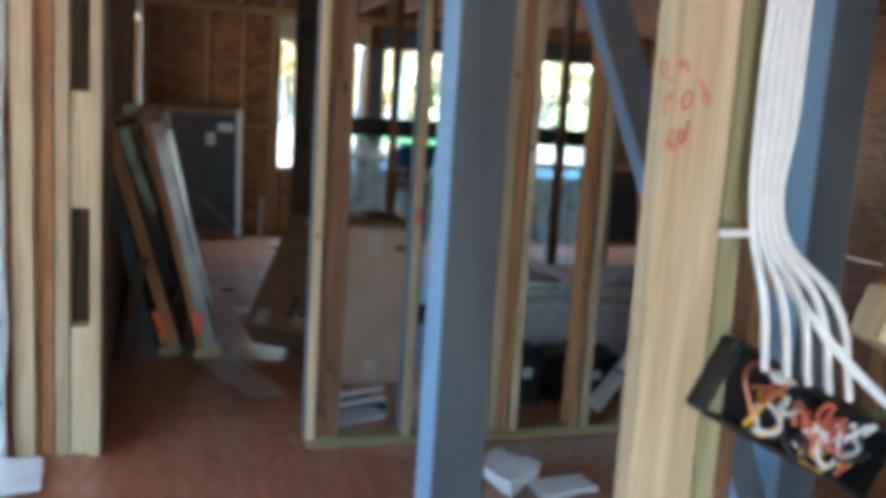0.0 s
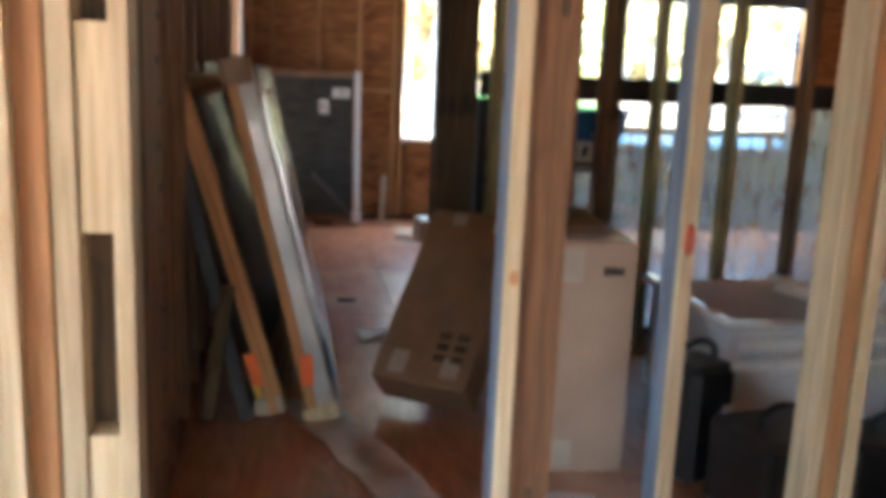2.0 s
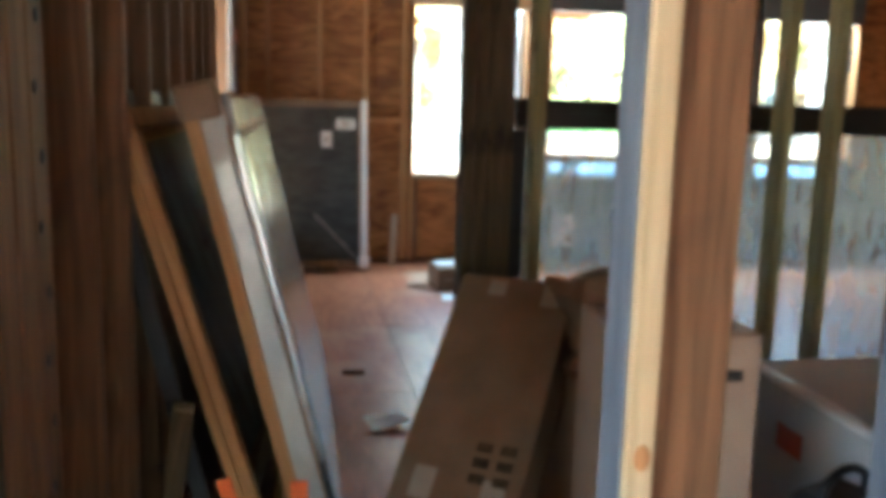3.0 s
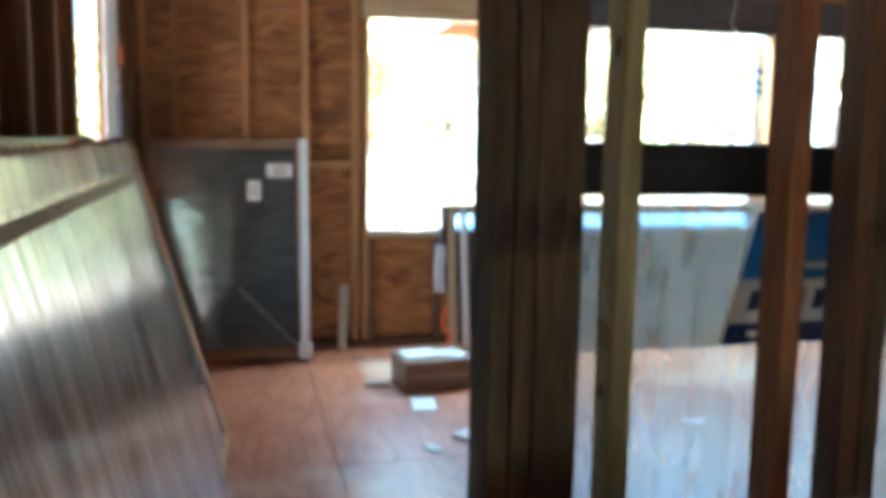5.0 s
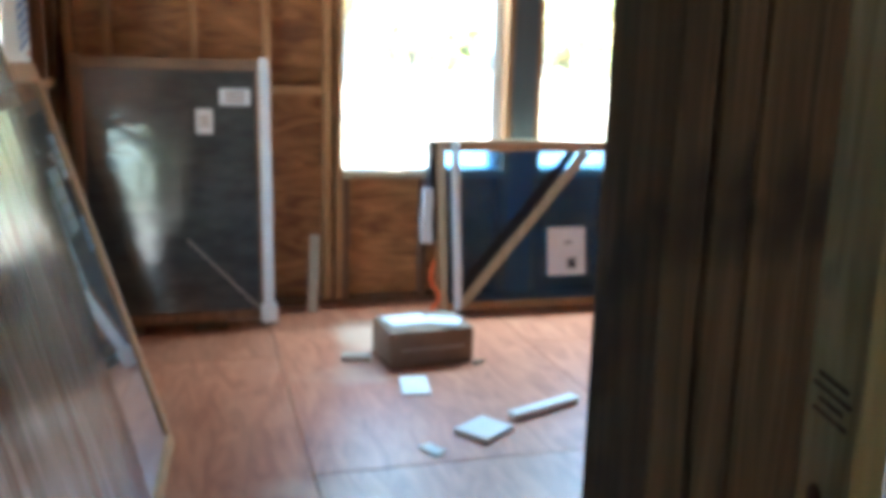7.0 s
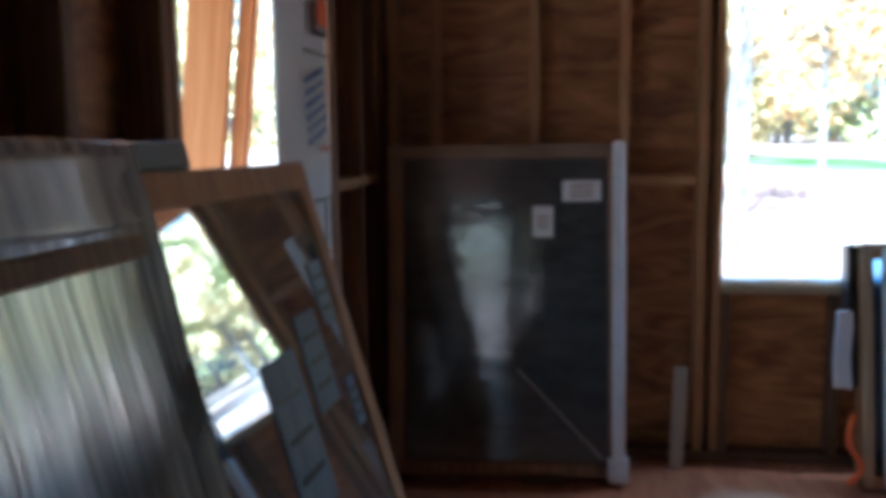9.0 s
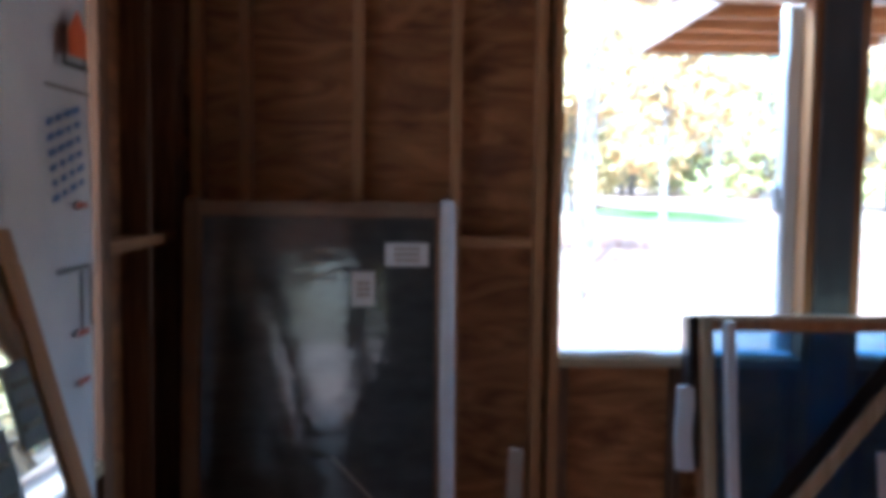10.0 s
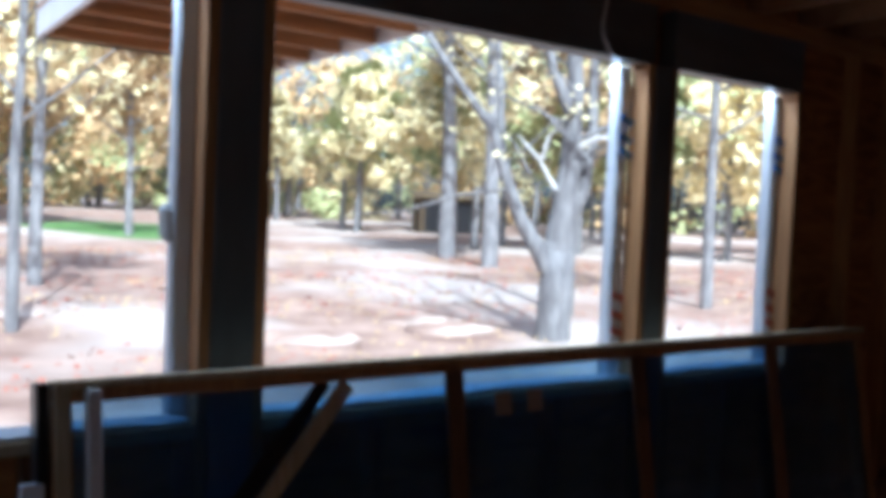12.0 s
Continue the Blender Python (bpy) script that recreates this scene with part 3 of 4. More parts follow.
pane = part("pane", box_bm(2.0, 0.006, 1.2, 0, (0, 0, 0.64)), clear_glass, unit)
pane.visible_shadow = False
part("film", crumple(box_bm(2.0, 0.003, 1.2, 0, (0, 0.016, 0.64)), 0.005, 12), veil, unit, "cloudy clear protective film", True)
shear = Matrix(((1, 0, 0.26, 0), (0, 1, 0, 0), (0, 0, 1, 0), (0, 0, 0, 1)))
sign = part("printed_label", box_bm(0.29, 0.003, 0.33, 0, (-0.44, -0.006, 0), shear), paper, unit, "blue and white printed label")
sign.location.z = 1.04
for z, h, mat in ((0.08, 0.168, blue_print), (-0.138, 0.052, navy_print)):
    part("print_band", box_bm(0.288, 0.003, h, 0, (-0.44 + 0.26 * z, -0.009, z), shear), mat, sign)
for k in range(4):
    part("print_bar", box_bm(0.03, 0.003, 0.05, 0, (-0.54 + 0.06 * k, -0.009, -0.055), shear), navy_print, sign)
part("print_bar", box_bm(0.1, 0.003, 0.014, 0, (-0.4, -0.0125, 0.03), shear), paper, sign)
part("print_bar", box_bm(0.12, 0.003, 0.012, 0, (-0.5, -0.0125, -0.138), shear), paper, sign)

# ---- cardboard ----
def carton(name, m, sx, sy, sz, mat, label, tapes=()):
    c = empty(name, m, label, "box")
    part("body", crumple(box_bm(sx, sy, sz, 0.006, (0, 0, sz / 2)), 0.003, 4), mat, c)
    for x, y, z, w, d, h in tapes:
        part("tape", box_bm(w, d, h, 0.001, (x, y, z)), tape, c, "pale packing tape")
    return c


u = Vector((0.31, -0.2, 0)).normalized()
v = Vector((0.3, 0.5, 0.58))
v = (v - u * v.dot(u)).normalized()
w_ = u.cross(v)
tilt = Matrix((u, v, w_)).transposed().to_4x4()
slab = carton("leaning_carton", Matrix.Translation(Vector((-2.42, 4.96, 0.17)) + u * 0.2 + v * 0.42 - w_ * 0.19) @ tilt, 0.4, 0.84, 0.19, cardboard,
              "dark brown carton leaning against the built-up post",
              [(0.13, 0.36, 0.193, 0.06, 0.09, 0.004), (-0.1, -0.34, 0.193, 0.07, 0.1, 0.004), (0.12, -0.34, 0.193, 0.07, 0.08, 0.004), (-0.06, 0.37, 0.193, 0.06, 0.06, 0.004)])
for i in range(6):
    part("print_bar", box_bm(0.05, 0.03, 0.003, 0, (0.06 + 0.075 * (i % 2), -0.2 - 0.05 * (i // 2), 0.194)), dark_lumber, slab, "dark printed mark")
tan = carton("tan_carton", pose(-1.75, 4.56, 0, 0, 0, -5), 0.36, 0.34, 0.82, tan_card, "tall tan carton with hand hole behind the studs",
             [(-0.04, -0.172, 0.74, 0.07, 0.004, 0.12), (-0.04, -0.172, 0.07, 0.07, 0.004, 0.1), (0, -0.1, 0.822, 0.34, 0.1, 0.004)])
part("hand_hole", box_bm(0.07, 0.006, 0.028, 0.008, (0.1, -0.172, 0.72)), black, tan)
bag = empty("crumpled_paper_bag", pose(-1.62, 5.15, 0.0), "crumpled brown paper bag on a carton", "bag")
bm = box_bm(0.4, 0.3, 0.32, 0.03, (0, 0, 0.64))
crumple(bm, 0.05, 7)
for v_ in bm.verts:
    v_.co += noise.noise_vector(v_.co * 17.0) * 0.022
    v_.co.x -= 0.18 * max(0.0, v_.co.z - 0.62)
part("body", bm, cardboard, bag)
under = carton("support_carton", pose(-1.62, 5.2, 0, 0, 0, 12), 0.42, 0.4, 0.5, cardboard, "plain brown carton under the paper bag")
small = carton("small_carton", pose(-1.48, 8.77, 0, 0, 0, 6), 0.4, 0.28, 0.165, cardboard, "small brown carton with papers on its lid",
               [(0, -0.142, 0.08, 0.3, 0.003, 0.01)])
for x, y, r, w, h in ((-0.07, 0.02, 10, 0.2, 0.16), (0.09, -0.03, -25, 0.16, 0.12)):
    sh = empty("paper_sheet", pose(-1.48 + x, 8.77 + y, 0.172 + 0.004 * (x > 0), 0, 0, r), "white paper sheet lying on the small carton", "paper", "papers")
    part("sheet", box_bm(w, h, 0.003, 0), paper, sh)
# scraps on the floor
def scrap(name, x, y, sx, sy, sz, turn, mat, label, wave=0.0):
    c = empty(name, pose(x, y, 0, 0, 0, turn), label, "scrap")
    part("piece", crumple(box_bm(sx, sy, sz, 0.001, (0, 0, sz / 2 + wave)), wave, 3) if wave else box_bm(sx, sy, sz, 0.002, (0, 0, sz / 2)), mat, c)
    return c


scrap("wood_offcut", -1.79, 8.76, 0.13, 0.06, 0.03, -15, tape, "small pale wood offcut beside the carton")
scrap("paper_scrap", -1.61, 8.38, 0.12, 0.2, 0.004, -8, paper, "white paper scrap on the floor", 0.004)
scrap("pale_tile", -1.47, 7.87, 0.17, 0.15, 0.02, 35, paper, "small white board lying on the floor")
scrap("pale_stick", -1.17, 8.02, 0.34, 0.05, 0.03, 22, paper, "white painted stick lying on the floor")
scrap("wood_chip", -2.39, 6.73, 0.11, 0.025, 0.018, -3, dark_lumber, "dark wood chip on the floor")
scrap("plastic_scrap", -2.3, 6.0, 0.17, 0.11, 0.01, 20, paper, "crumpled white plastic scrap on the floor", 0.022)
scrap("paper_scrap", -1.7, 7.75, 0.05, 0.09, 0.006, 30, paper, "small white paper scrap on the floor", 0.004)
scrap("paper_scrap", -0.3, 7.9, 0.2, 0.08, 0.004, 5, paper, "flat white paper strip on the floor")
scrap("dark_chip", -1.25, 8.62, 0.06, 0.03, 0.01, 30, dark_lumber, "dark wood chip on the floor")
scrap("paper_bundle", -1.55, 3.05, 0.17, 0.22, 0.06, 30, paper, "folded white paper on the floor", 0.03)
scrap("paper_bundle", -1.35, 2.96, 0.25, 0.14, 0.02, 5, paper, "folded white paper on the floor", 0.012)
film_sheet = empty("plastic_sheet", pose(-2.5, 4.65, 0, 0, 0, 20), "thin dusty plastic sheet trailing on the floor", "sheet")
dust = surface("dusty_film", (0.36, 0.27, 0.23), (0.5, 0.41, 0.36), (6, 6, 6), 0.5, bump=0.3, vary=0)
part("sheet", crumple(box_bm(0.2, 1.0, 0.004, 0, (0, 0, 0.012)), 0.02, 10), dust, film_sheet)
stick = empty("paint_stick", pose(-1.885, 9.6, 0.0, -6, 3, 0), "pale offcut standing against the north wall", "board")
part("board", box_bm(0.055, 0.012, 0.42, 0.002, (0, 0, 0.21)), tape, stick)

# ---- west side: wrap and opening ----
strip = empty("house_wrap", pose(-3.075, 8.45, 0), "white house wrap hanging at the opening with printed marks", "wrap")
part("sheet", crumple(box_bm(0.006, 0.5, 2.2, 0, (0, 0, 1.3)), 0.012, 8), wrap, strip, smooth=True)
emblem = box_bm(0.004, 0.1, 0.06, 0, (0.026, 0.12, 1.71))
box_bm(0.003, 0.07, 0.07, 0, (0.026, 0.12, 1.74), Matrix.Rotation(radians(45), 4, "X"), emblem)
part("emblem", emblem, orange_plastic, strip, "red printed emblem")
for y_, z_, w_, h_ in ((0.12, 1.66, 0.15, 0.012), (0.058, 1.7, 0.012, 0.09), (0.182, 1.7, 0.012, 0.09), (0.08, 1.6, 0.26, 0.006), (0.1, 1.18, 0.2, 0.008), (0.14, 1.1, 0.012, 0.14), (0.2, 1.1, 0.012, 0.14)):
    part("print_bar", box_bm(0.003, w_, h_, 0, (0.019, y_, z_)), black, strip, "black printed line")
r7 = random.Random(5)
for k in range(6):
    for q in range(4):
        part("print_bar", box_bm(0.003, r7.uniform(0.02, 0.04), 0.014, 0, (0.019, -0.03 + 0.05 * q + 0.006 * k, 1.52 - k * 0.034 + 0.012 * q), Matrix.Rotation(0.25, 4, "X")), blue_print, strip, "faded blue print")
for z_ in (1.33, 1.02, 0.9):
    part("print_bar", box_bm(0.003, 0.07, 0.014, 0, (0.019, 0.15, z_)), red_paint, strip, "red printed mark")
# orange lumber with sunlight put into its colour
lit_orange = surface("sunlit_orange_timber", (0.5, 0.2, 0.045), (0.66, 0.31, 0.09), WOOD, 0.6, grain=1.2, vary=0.05)
oboard = empty("leaning_timber", pose(-3.86, 9.15, -0.5, 0, 6, 0), "orange timber in a painted sunlit tone leaning outside the opening", "board")
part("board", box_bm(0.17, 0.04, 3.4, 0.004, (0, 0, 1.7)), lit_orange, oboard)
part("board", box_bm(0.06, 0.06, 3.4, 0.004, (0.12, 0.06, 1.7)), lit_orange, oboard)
panel = empty("wrapped_panel", pose(-3.67, 3.5, 0, -2, 0, 4), "white wrapped panel standing beside the jamb", "panel")
part("sheet", crumple(box_bm(0.56, 0.04, 2.3, 0.006, (0, 0, 1.16)), 0.02, 8), wrap, panel, smooth=True)
for z in (1.36, 1.22, 1.14, 0.6, 0.3):
    part("print_bar", box_bm(0.3, 0.004, 0.02, 0, (0.12, -0.042, z), Matrix.Rotation(0.3, 4, "Y")), navy_print, panel, "navy printed mark")
foot_wrap = scrap("wrap_scrap", -3.5, 3.33, 0.5, 0.3, 0.01, 5, wrap, "white wrap scrap on the floor", 0.02)

# wrap folded round the window jambs
for x, prints in ((-0.8, ()), (1.1, (red_paint, blue_print)), (2.19, (red_paint, blue_print))):
    j = empty("jamb_wrap", pose(x, NY + 0.125, 0), "white house wrap folded round a window jamb", "wrap", "jamb wraps")
    part("sheet", crumple(box_bm(0.075, 0.07, HEAD - SILL, 0.01, (0, 0, (HEAD + SILL) / 2)), 0.012, 8), wrap, j, smooth=True)
    if not prints:
        part("fold", crumple(box_bm(0.07, 0.05, 0.12, 0.02, (-0.03, 0, 1.36)), 0.015, 3), wrap, j, "curled wrap fold")
    for mat, zs in zip(prints, ((0.86, 0.95, 1.02, 1.1), (1.72, 1.78, 1.86))):
        for z in zs:
            part("print_bar", box_bm(0.07, 0.004, 0.03, 0, (-0.002, -0.05, z), Matrix.Rotation(0.4, 4, "Y")), mat, j, "printed mark")
for a, b in OPEN[:3]:
    s_ = empty("sill_wrap", pose((a + b) / 2, NY + 0.06, SILL + 0.004), "white house wrap laid over a window sill", "wrap", "sill wraps")
    part("sheet", crumple(box_bm(b - a - 0.02, 0.1, 0.006, 0, (0, 0, 0.012)), 0.012, 8), wrap, s_)

# hanging wire by the window header
wire = empty("hanging_wire", pose(0.75, 9.62, 2.2), "thin loose wire hanging from the ceiling", "wire")
tube("strand", [(0, 0, 0.25), (0.03, 0, 0.1), (0.0, -0.02, -0.05), (0.05, -0.02, -0.12)], 0.004, cable_white, wire)

# ---- room behind the hall partition ----
tub = empty("bathtub", pose(-0.36, 4.85, 0), "white enamel bathtub standing loose on the floor", "bathtub")
bm = bmesh.new()
box_bm(1.6, 0.76, 0.5, 0.03, (0, 0, 0.25), bm=bm)
bm.faces.ensure_lookup_table()
topf = max(bm.faces, key=lambda f: f.calc_center_median().z)
bmesh.ops.inset_region(bm, faces=[topf], thickness=0.07)
bmesh.ops.translate(bm, vec=(0, 0, -0.38), verts=topf.verts)
bmesh.ops.scale(bm, vec=(0.86, 0.8, 1), verts=topf.verts)
part("basin", bm, enamel, tub)
part("rim", box_bm(1.66, 0.05, 0.035, 0.012, (0, -0.38, 0.5)), enamel, tub)
part("rim", box_bm(0.05, 0.8, 0.035, 0.012, (-0.81, 0, 0.5)), enamel, tub)
part("sticker", box_bm(0.004, 0.14, 0.08, 0.001, (-0.803, 0.05, 0.33)), red_paint, tub, "red paper sticker")
for k, (x, y, turn, sx, sy, sz) in enumerate(((-1.2, 4.05, 10, 0.34, 0.3, 0.3), (-0.75, 4.1, -8, 0.4, 0.28, 0.24), (-0.2, 4.05, 4, 0.36, 0.3, 0.32), (-1.35, 4.35, 20, 0.2, 0.2, 0.42))):
    case = empty("tool_case", pose(x, y, 0, 0, 0, turn), "black plastic tool case on the floor", "tool case", "tool cases")
    part("body", box_bm(sx, sy, sz, 0.025, (0, 0, sz / 2)), black, case)
    part("latch", box_bm(0.05, 0.015, 0.05, 0.004, (0.06, -sy / 2 - 0.005, sz * 0.6)), enamel, case, "pale latch")
    tube("handle", [(-0.08, 0, sz - 0.005), (-0.07, 0, sz + 0.04), (0.07, 0, sz + 0.04), (0.08, 0, sz - 0.005)], 0.012, black, case)
for a, b, r in (((-1.32, 4.0, 0.78), (-0.3, 4.4, 0.45), 0.025), ((-1.3, 4.15, 0.52), (-0.2, 4.35, 0.5), 0.02), ((-1.3, 4.2, 0.44), (0.1, 4.42, 0.4), 0.016), ((-0.85, 4.3, 0.36), (-0.6, 4.25, 0.95), 0.02), ((-1.1, 4.3, 0.38), (-0.4, 4.3, 0.62), 0.018)):
    pp = empty("plastic_pipe", pose(0, 0, 0), "loose white plastic pipe lying across tool cases", "pipe", "white pipes")
    tube("pipe", [a, [(p + q) / 2 for p, q in zip(a, b)], b], r, cable_white, pp)
for x, y, z, mat in ((-2.0, 3.85, 0.0, enamel), (-1.97, 4.0, 0.0, blue_edge)):
    t_ = empty("paper_tray", pose(x, y, z, 0, 0, 20), "white tray with loose sheets on the floor", "tray", "trays")
    part("base", box_bm(0.3, 0.16, 0.03, 0.006, (0, 0, 0.015)), mat, t_)
    part("sheet", box_bm(0.3, 0.02, 0.2, 0.002, (0, 0.05, 0.06), Matrix.Rotation(1.2, 4, "X")), paper, t_)

drain = empty("insulated_pipe", pose(0, 0, 0), "white wrapped pipe with dark bands by the studs", "pipe")
tube("pipe", [(-0.84, 3.72, 0.06), (-0.72, 3.7, 0.24), (-0.55, 3.68, 0.5), (-0.46, 3.68, 0.8), (-0.43, 3.68, 1.3), (-0.41, 3.68, 2.3)], 0.042, cable_white, drain)
for p in ((-0.72, 3.7, 0.24), (-0.62, 3.69, 0.4), (-0.54, 3.68, 0.52), (-0.47, 3.68, 0.72)):
    part("band", box_bm(0.092, 0.092, 0.012, 0.002, p, Matrix.Rotation(0.5, 4, "Y")), navy_print, drain, "dark blue band")
cord = empty("yellow_cord", pose(0, 0, 0), "yellow extension cord hanging to the floor", "cord")
tube("cord", [(-0.5, 3.5, 0.86), (-0.5, 3.44, 0.6), (-0.6, 3.35, 0.3), (-0.66, 3.2, 0.05), (-0.6, 2.9, 0.012), (-0.4, 2.6, 0.012)], 0.011, yellow_plastic, cord)

# ---- electrical rough-in on the front stud ----
bundle = empty("cable_bundle", pose(0.06, 0, 0), "bundle of white cables stapled down a stud", "cable")
for i in range(5):
    x = -2.03 + 0.013 * i
    tube("cable", [(x + 0.02, 1.2 - 0.004 * i, 2.42), (x + 0.012, 1.17, 1.9), (x - 0.002, 1.165 - 0.004 * i, 1.45), (x + 0.0, 1.15, 1.27), (x + 0.02 + 0.02 * i, 1.13, 1.16), (x + 0.05 + 0.03 * i, 1.15, 1.05 - 0.014 * i)], 0.0075, cable_white, bundle)
tube("cable", [(-2.07, 1.18, 1.26), (-2.02, 1.15, 1.262), (-1.98, 1.16, 1.24)], 0.006, cable_white, bundle, "white cable tie")
tube("cable", [(-1.97, 1.15, 1.2), (-1.86, 1.13, 1.08), (-1.75, 1.12, 0.99), (-1.6, 1.12, 0.9)], 0.009, cable_white, bundle)
tube("cable", [(-1.98, 1.12, 0.84), (-2.0, 1.1, 0.78), (-1.95, 1.1, 0.7)], 0.02, cable_white, bundle)
ebox = empty("electrical_box", pose(-1.83, 1.16, 0.955, 0, 27, 0), "open black electrical box full of coloured wires", "electrical box")
bm = bmesh.new()
box_bm(0.38, 0.09, 0.13, 0.006, (0, 0.03, 0), bm=bm)
ff = min(bm.faces, key=lambda f: f.calc_center_median().y)
bmesh.ops.inset_region(bm, faces=[ff], thickness=0.008)
bmesh.ops.translate(bm, vec=(0, 0.07, 0), verts=ff.verts)
part("box_body", bm, black, ebox)
rng = random.Random(4)
copper = surface("copper_wire", (0.55, 0.2, 0.1), (0.65, 0.28, 0.14), (9, 9, 9), 0.3, 0.7, vary=0.1)
for i in range(22):
    x, z = rng.uniform(-0.14, 0.14), rng.uniform(-0.035, 0.035)
    pts = [(x + rng.uniform(-0.05, 0.05) , -0.012 + rng.uniform(-0.012, 0.02), max(-0.05, min(0.05, z + rng.uniform(-0.04, 0.04)))) for _ in range(4)]
    tube("wire", pts, 0.004, (cable_white, cable_white, copper, red_paint, black, yellow_plastic)[i % 6], ebox)
blk = empty("wood_block", pose(-1.63, 1.17, 1.1, 0, 25, 10), "short pine block nailed beside the box", "block")
part("block", box_bm(0.2, 0.06, 0.09, 0.003), pine, blk)
note = empty("red_handwriting", pose(-2.098, 1.193, 1.447), "red handwritten strokes on the pine stud", "writing")
r5 = random.Random(9)
for k in range(3):
    for q in range(2 + k % 2):
        x0, zz = -0.02 + 0.028 * q + 0.008 * k, 0.052 - 0.05 * k + 0.012 * q
        tube("stroke", [(x0 + r5.uniform(-0.012, 0.012), 0, zz + r5.uniform(-0.02, 0.02)) for _ in range(4)], 0.0017, red_paint, note)

# ---- porch roof outside ----
porch = empty("porch_roof", pose(0, 0, 0), "small porch roof of open joists with white fascia", "roof")
for k in range(7):
    along_x(porch, -0.74, 0.62, 9.98 + k * 0.39, 2.37, orange, d=0.04, h=0.14, name="joist")
part("deck", box_bm(1.46, 2.6, 0.02, 0.001, (-0.06, 11.1, 2.46)), orange, porch)
for x in (-0.77, 0.65):
    part("fascia", box_bm(0.03, 2.62, 0.2, 0.003, (x, 11.12, 2.4)), white_paint, porch, "white fascia board")
part("fascia", box_bm(1.46, 0.03, 0.2, 0.003, (-0.06, 12.44, 2.4)), dark_lumber, porch, "dark front beam")

# ---- outdoors ----
def ground_z(x, y):
    d = max(0.0, math.hypot(x, y - 5) - 14)
    return -0.62 + 0.028 * min(d, 60) + 0.12 * noise.noise(Vector((x * 0.22, y * 0.22, 0)))


bm = bmesh.new()
ring, grid = [0, 9, 12, 15, 19, 24, 30, 38, 48, 62, 90, 200, 900, 4000], []
for r in ring:
    grid.append([bm.verts.new((r * math.cos(a), 5 + r * math.sin(a), ground_z(r * math.cos(a), 5 + r * math.sin(a)))) for a in [2 * math.pi * k / 96 for k in range(96)]] if r else [bm.verts.new((0, 5, -0.62))])
for i in range(1, len(ring)):
    for k in range(96):
        a, b = grid[i][k], grid[i][(k + 1) % 96]
        bm.faces.new((grid[0][0], a, b) if i == 1 else (grid[i - 1][k], a, b, grid[i - 1][(k + 1) % 96]))
bmesh.ops.recalc_face_normals(bm, faces=bm.faces[:])
tagged(part("ground", bm, leaf_litter, smooth=True), "brown leaf-strewn ground with bare pale patches", "ground", kind="structure")
bm = bmesh.new()
lawn = []
for q in (0.01, 0.35, 0.7, 1.0):
    row = []
    for k in range(24):
        a = 2 * math.pi * k / 24
        x, y = 9.5 + 4.5 * q * math.cos(a) * (1 + 0.2 * math.sin(3 * a)), 46 + 6 * q * math.sin(a)
        row.append(bm.verts.new((x, y, ground_z(x, y) + 0.14 * (1 - q) + 0.02)))
    lawn.append(row)
for a_, b_ in zip(lawn, lawn[1:]):
    for k in range(24):
        bm.faces.new((a_[k], b_[k], b_[(k + 1) % 24], a_[(k + 1) % 24]))
tagged(part("lawn_patch", bm, grass_green), "patch of green lawn among leaves", "lawn", kind="structure")


def leaf_cloud(bm, centre, radius, count, size, rng, flat=0.75):
    for _ in range(count):
        d = Vector((rng.gauss(0, 1), rng.gauss(0, 1), rng.gauss(0, 1))).normalized() * radius * rng.uniform(0.35, 1.0)
        c = Vector(centre) + Vector((d.x, d.y, d.z * flat))
        a = Vector((rng.uniform(-1, 1), rng.uniform(-1, 1), rng.uniform(-1, 1))).normalized()
        b = a.orthogonal().normalized()
        s = size * rng.uniform(0.5, 1.3)
        bm.faces.new([bm.verts.new(c + a * s), bm.verts.new(c + b * s * 0.6), bm.verts.new(c - a * s), bm.verts.new(c - b * s * 0.6)])


def limb_bm(bm, points, r0, r1, sides=8):
    rings = []
    for i, p in enumerate(points):
        p = Vector(p)
        d = (Vector(points[min(i + 1, len(points) - 1)]) - Vector(points[max(i - 1, 0)])).normalized()
        e = d.orthogonal().normalized()
        f = d.cross(e)
        r = r0 + (r1 - r0) * i / (len(points) - 1)
        rings.append([bm.verts.new(p + (e * math.cos(2 * math.pi * k / sides) + f * math.sin(2 * math.pi * k / sides)) * r) for k in range(sides)])
    for a, b in zip(rings, rings[1:]):
        for k in range(sides):
            bm.faces.new((a[k], a[(k + 1) % sides], b[(k + 1) % sides], b[k]))
    bm.faces.new(rings[-1])


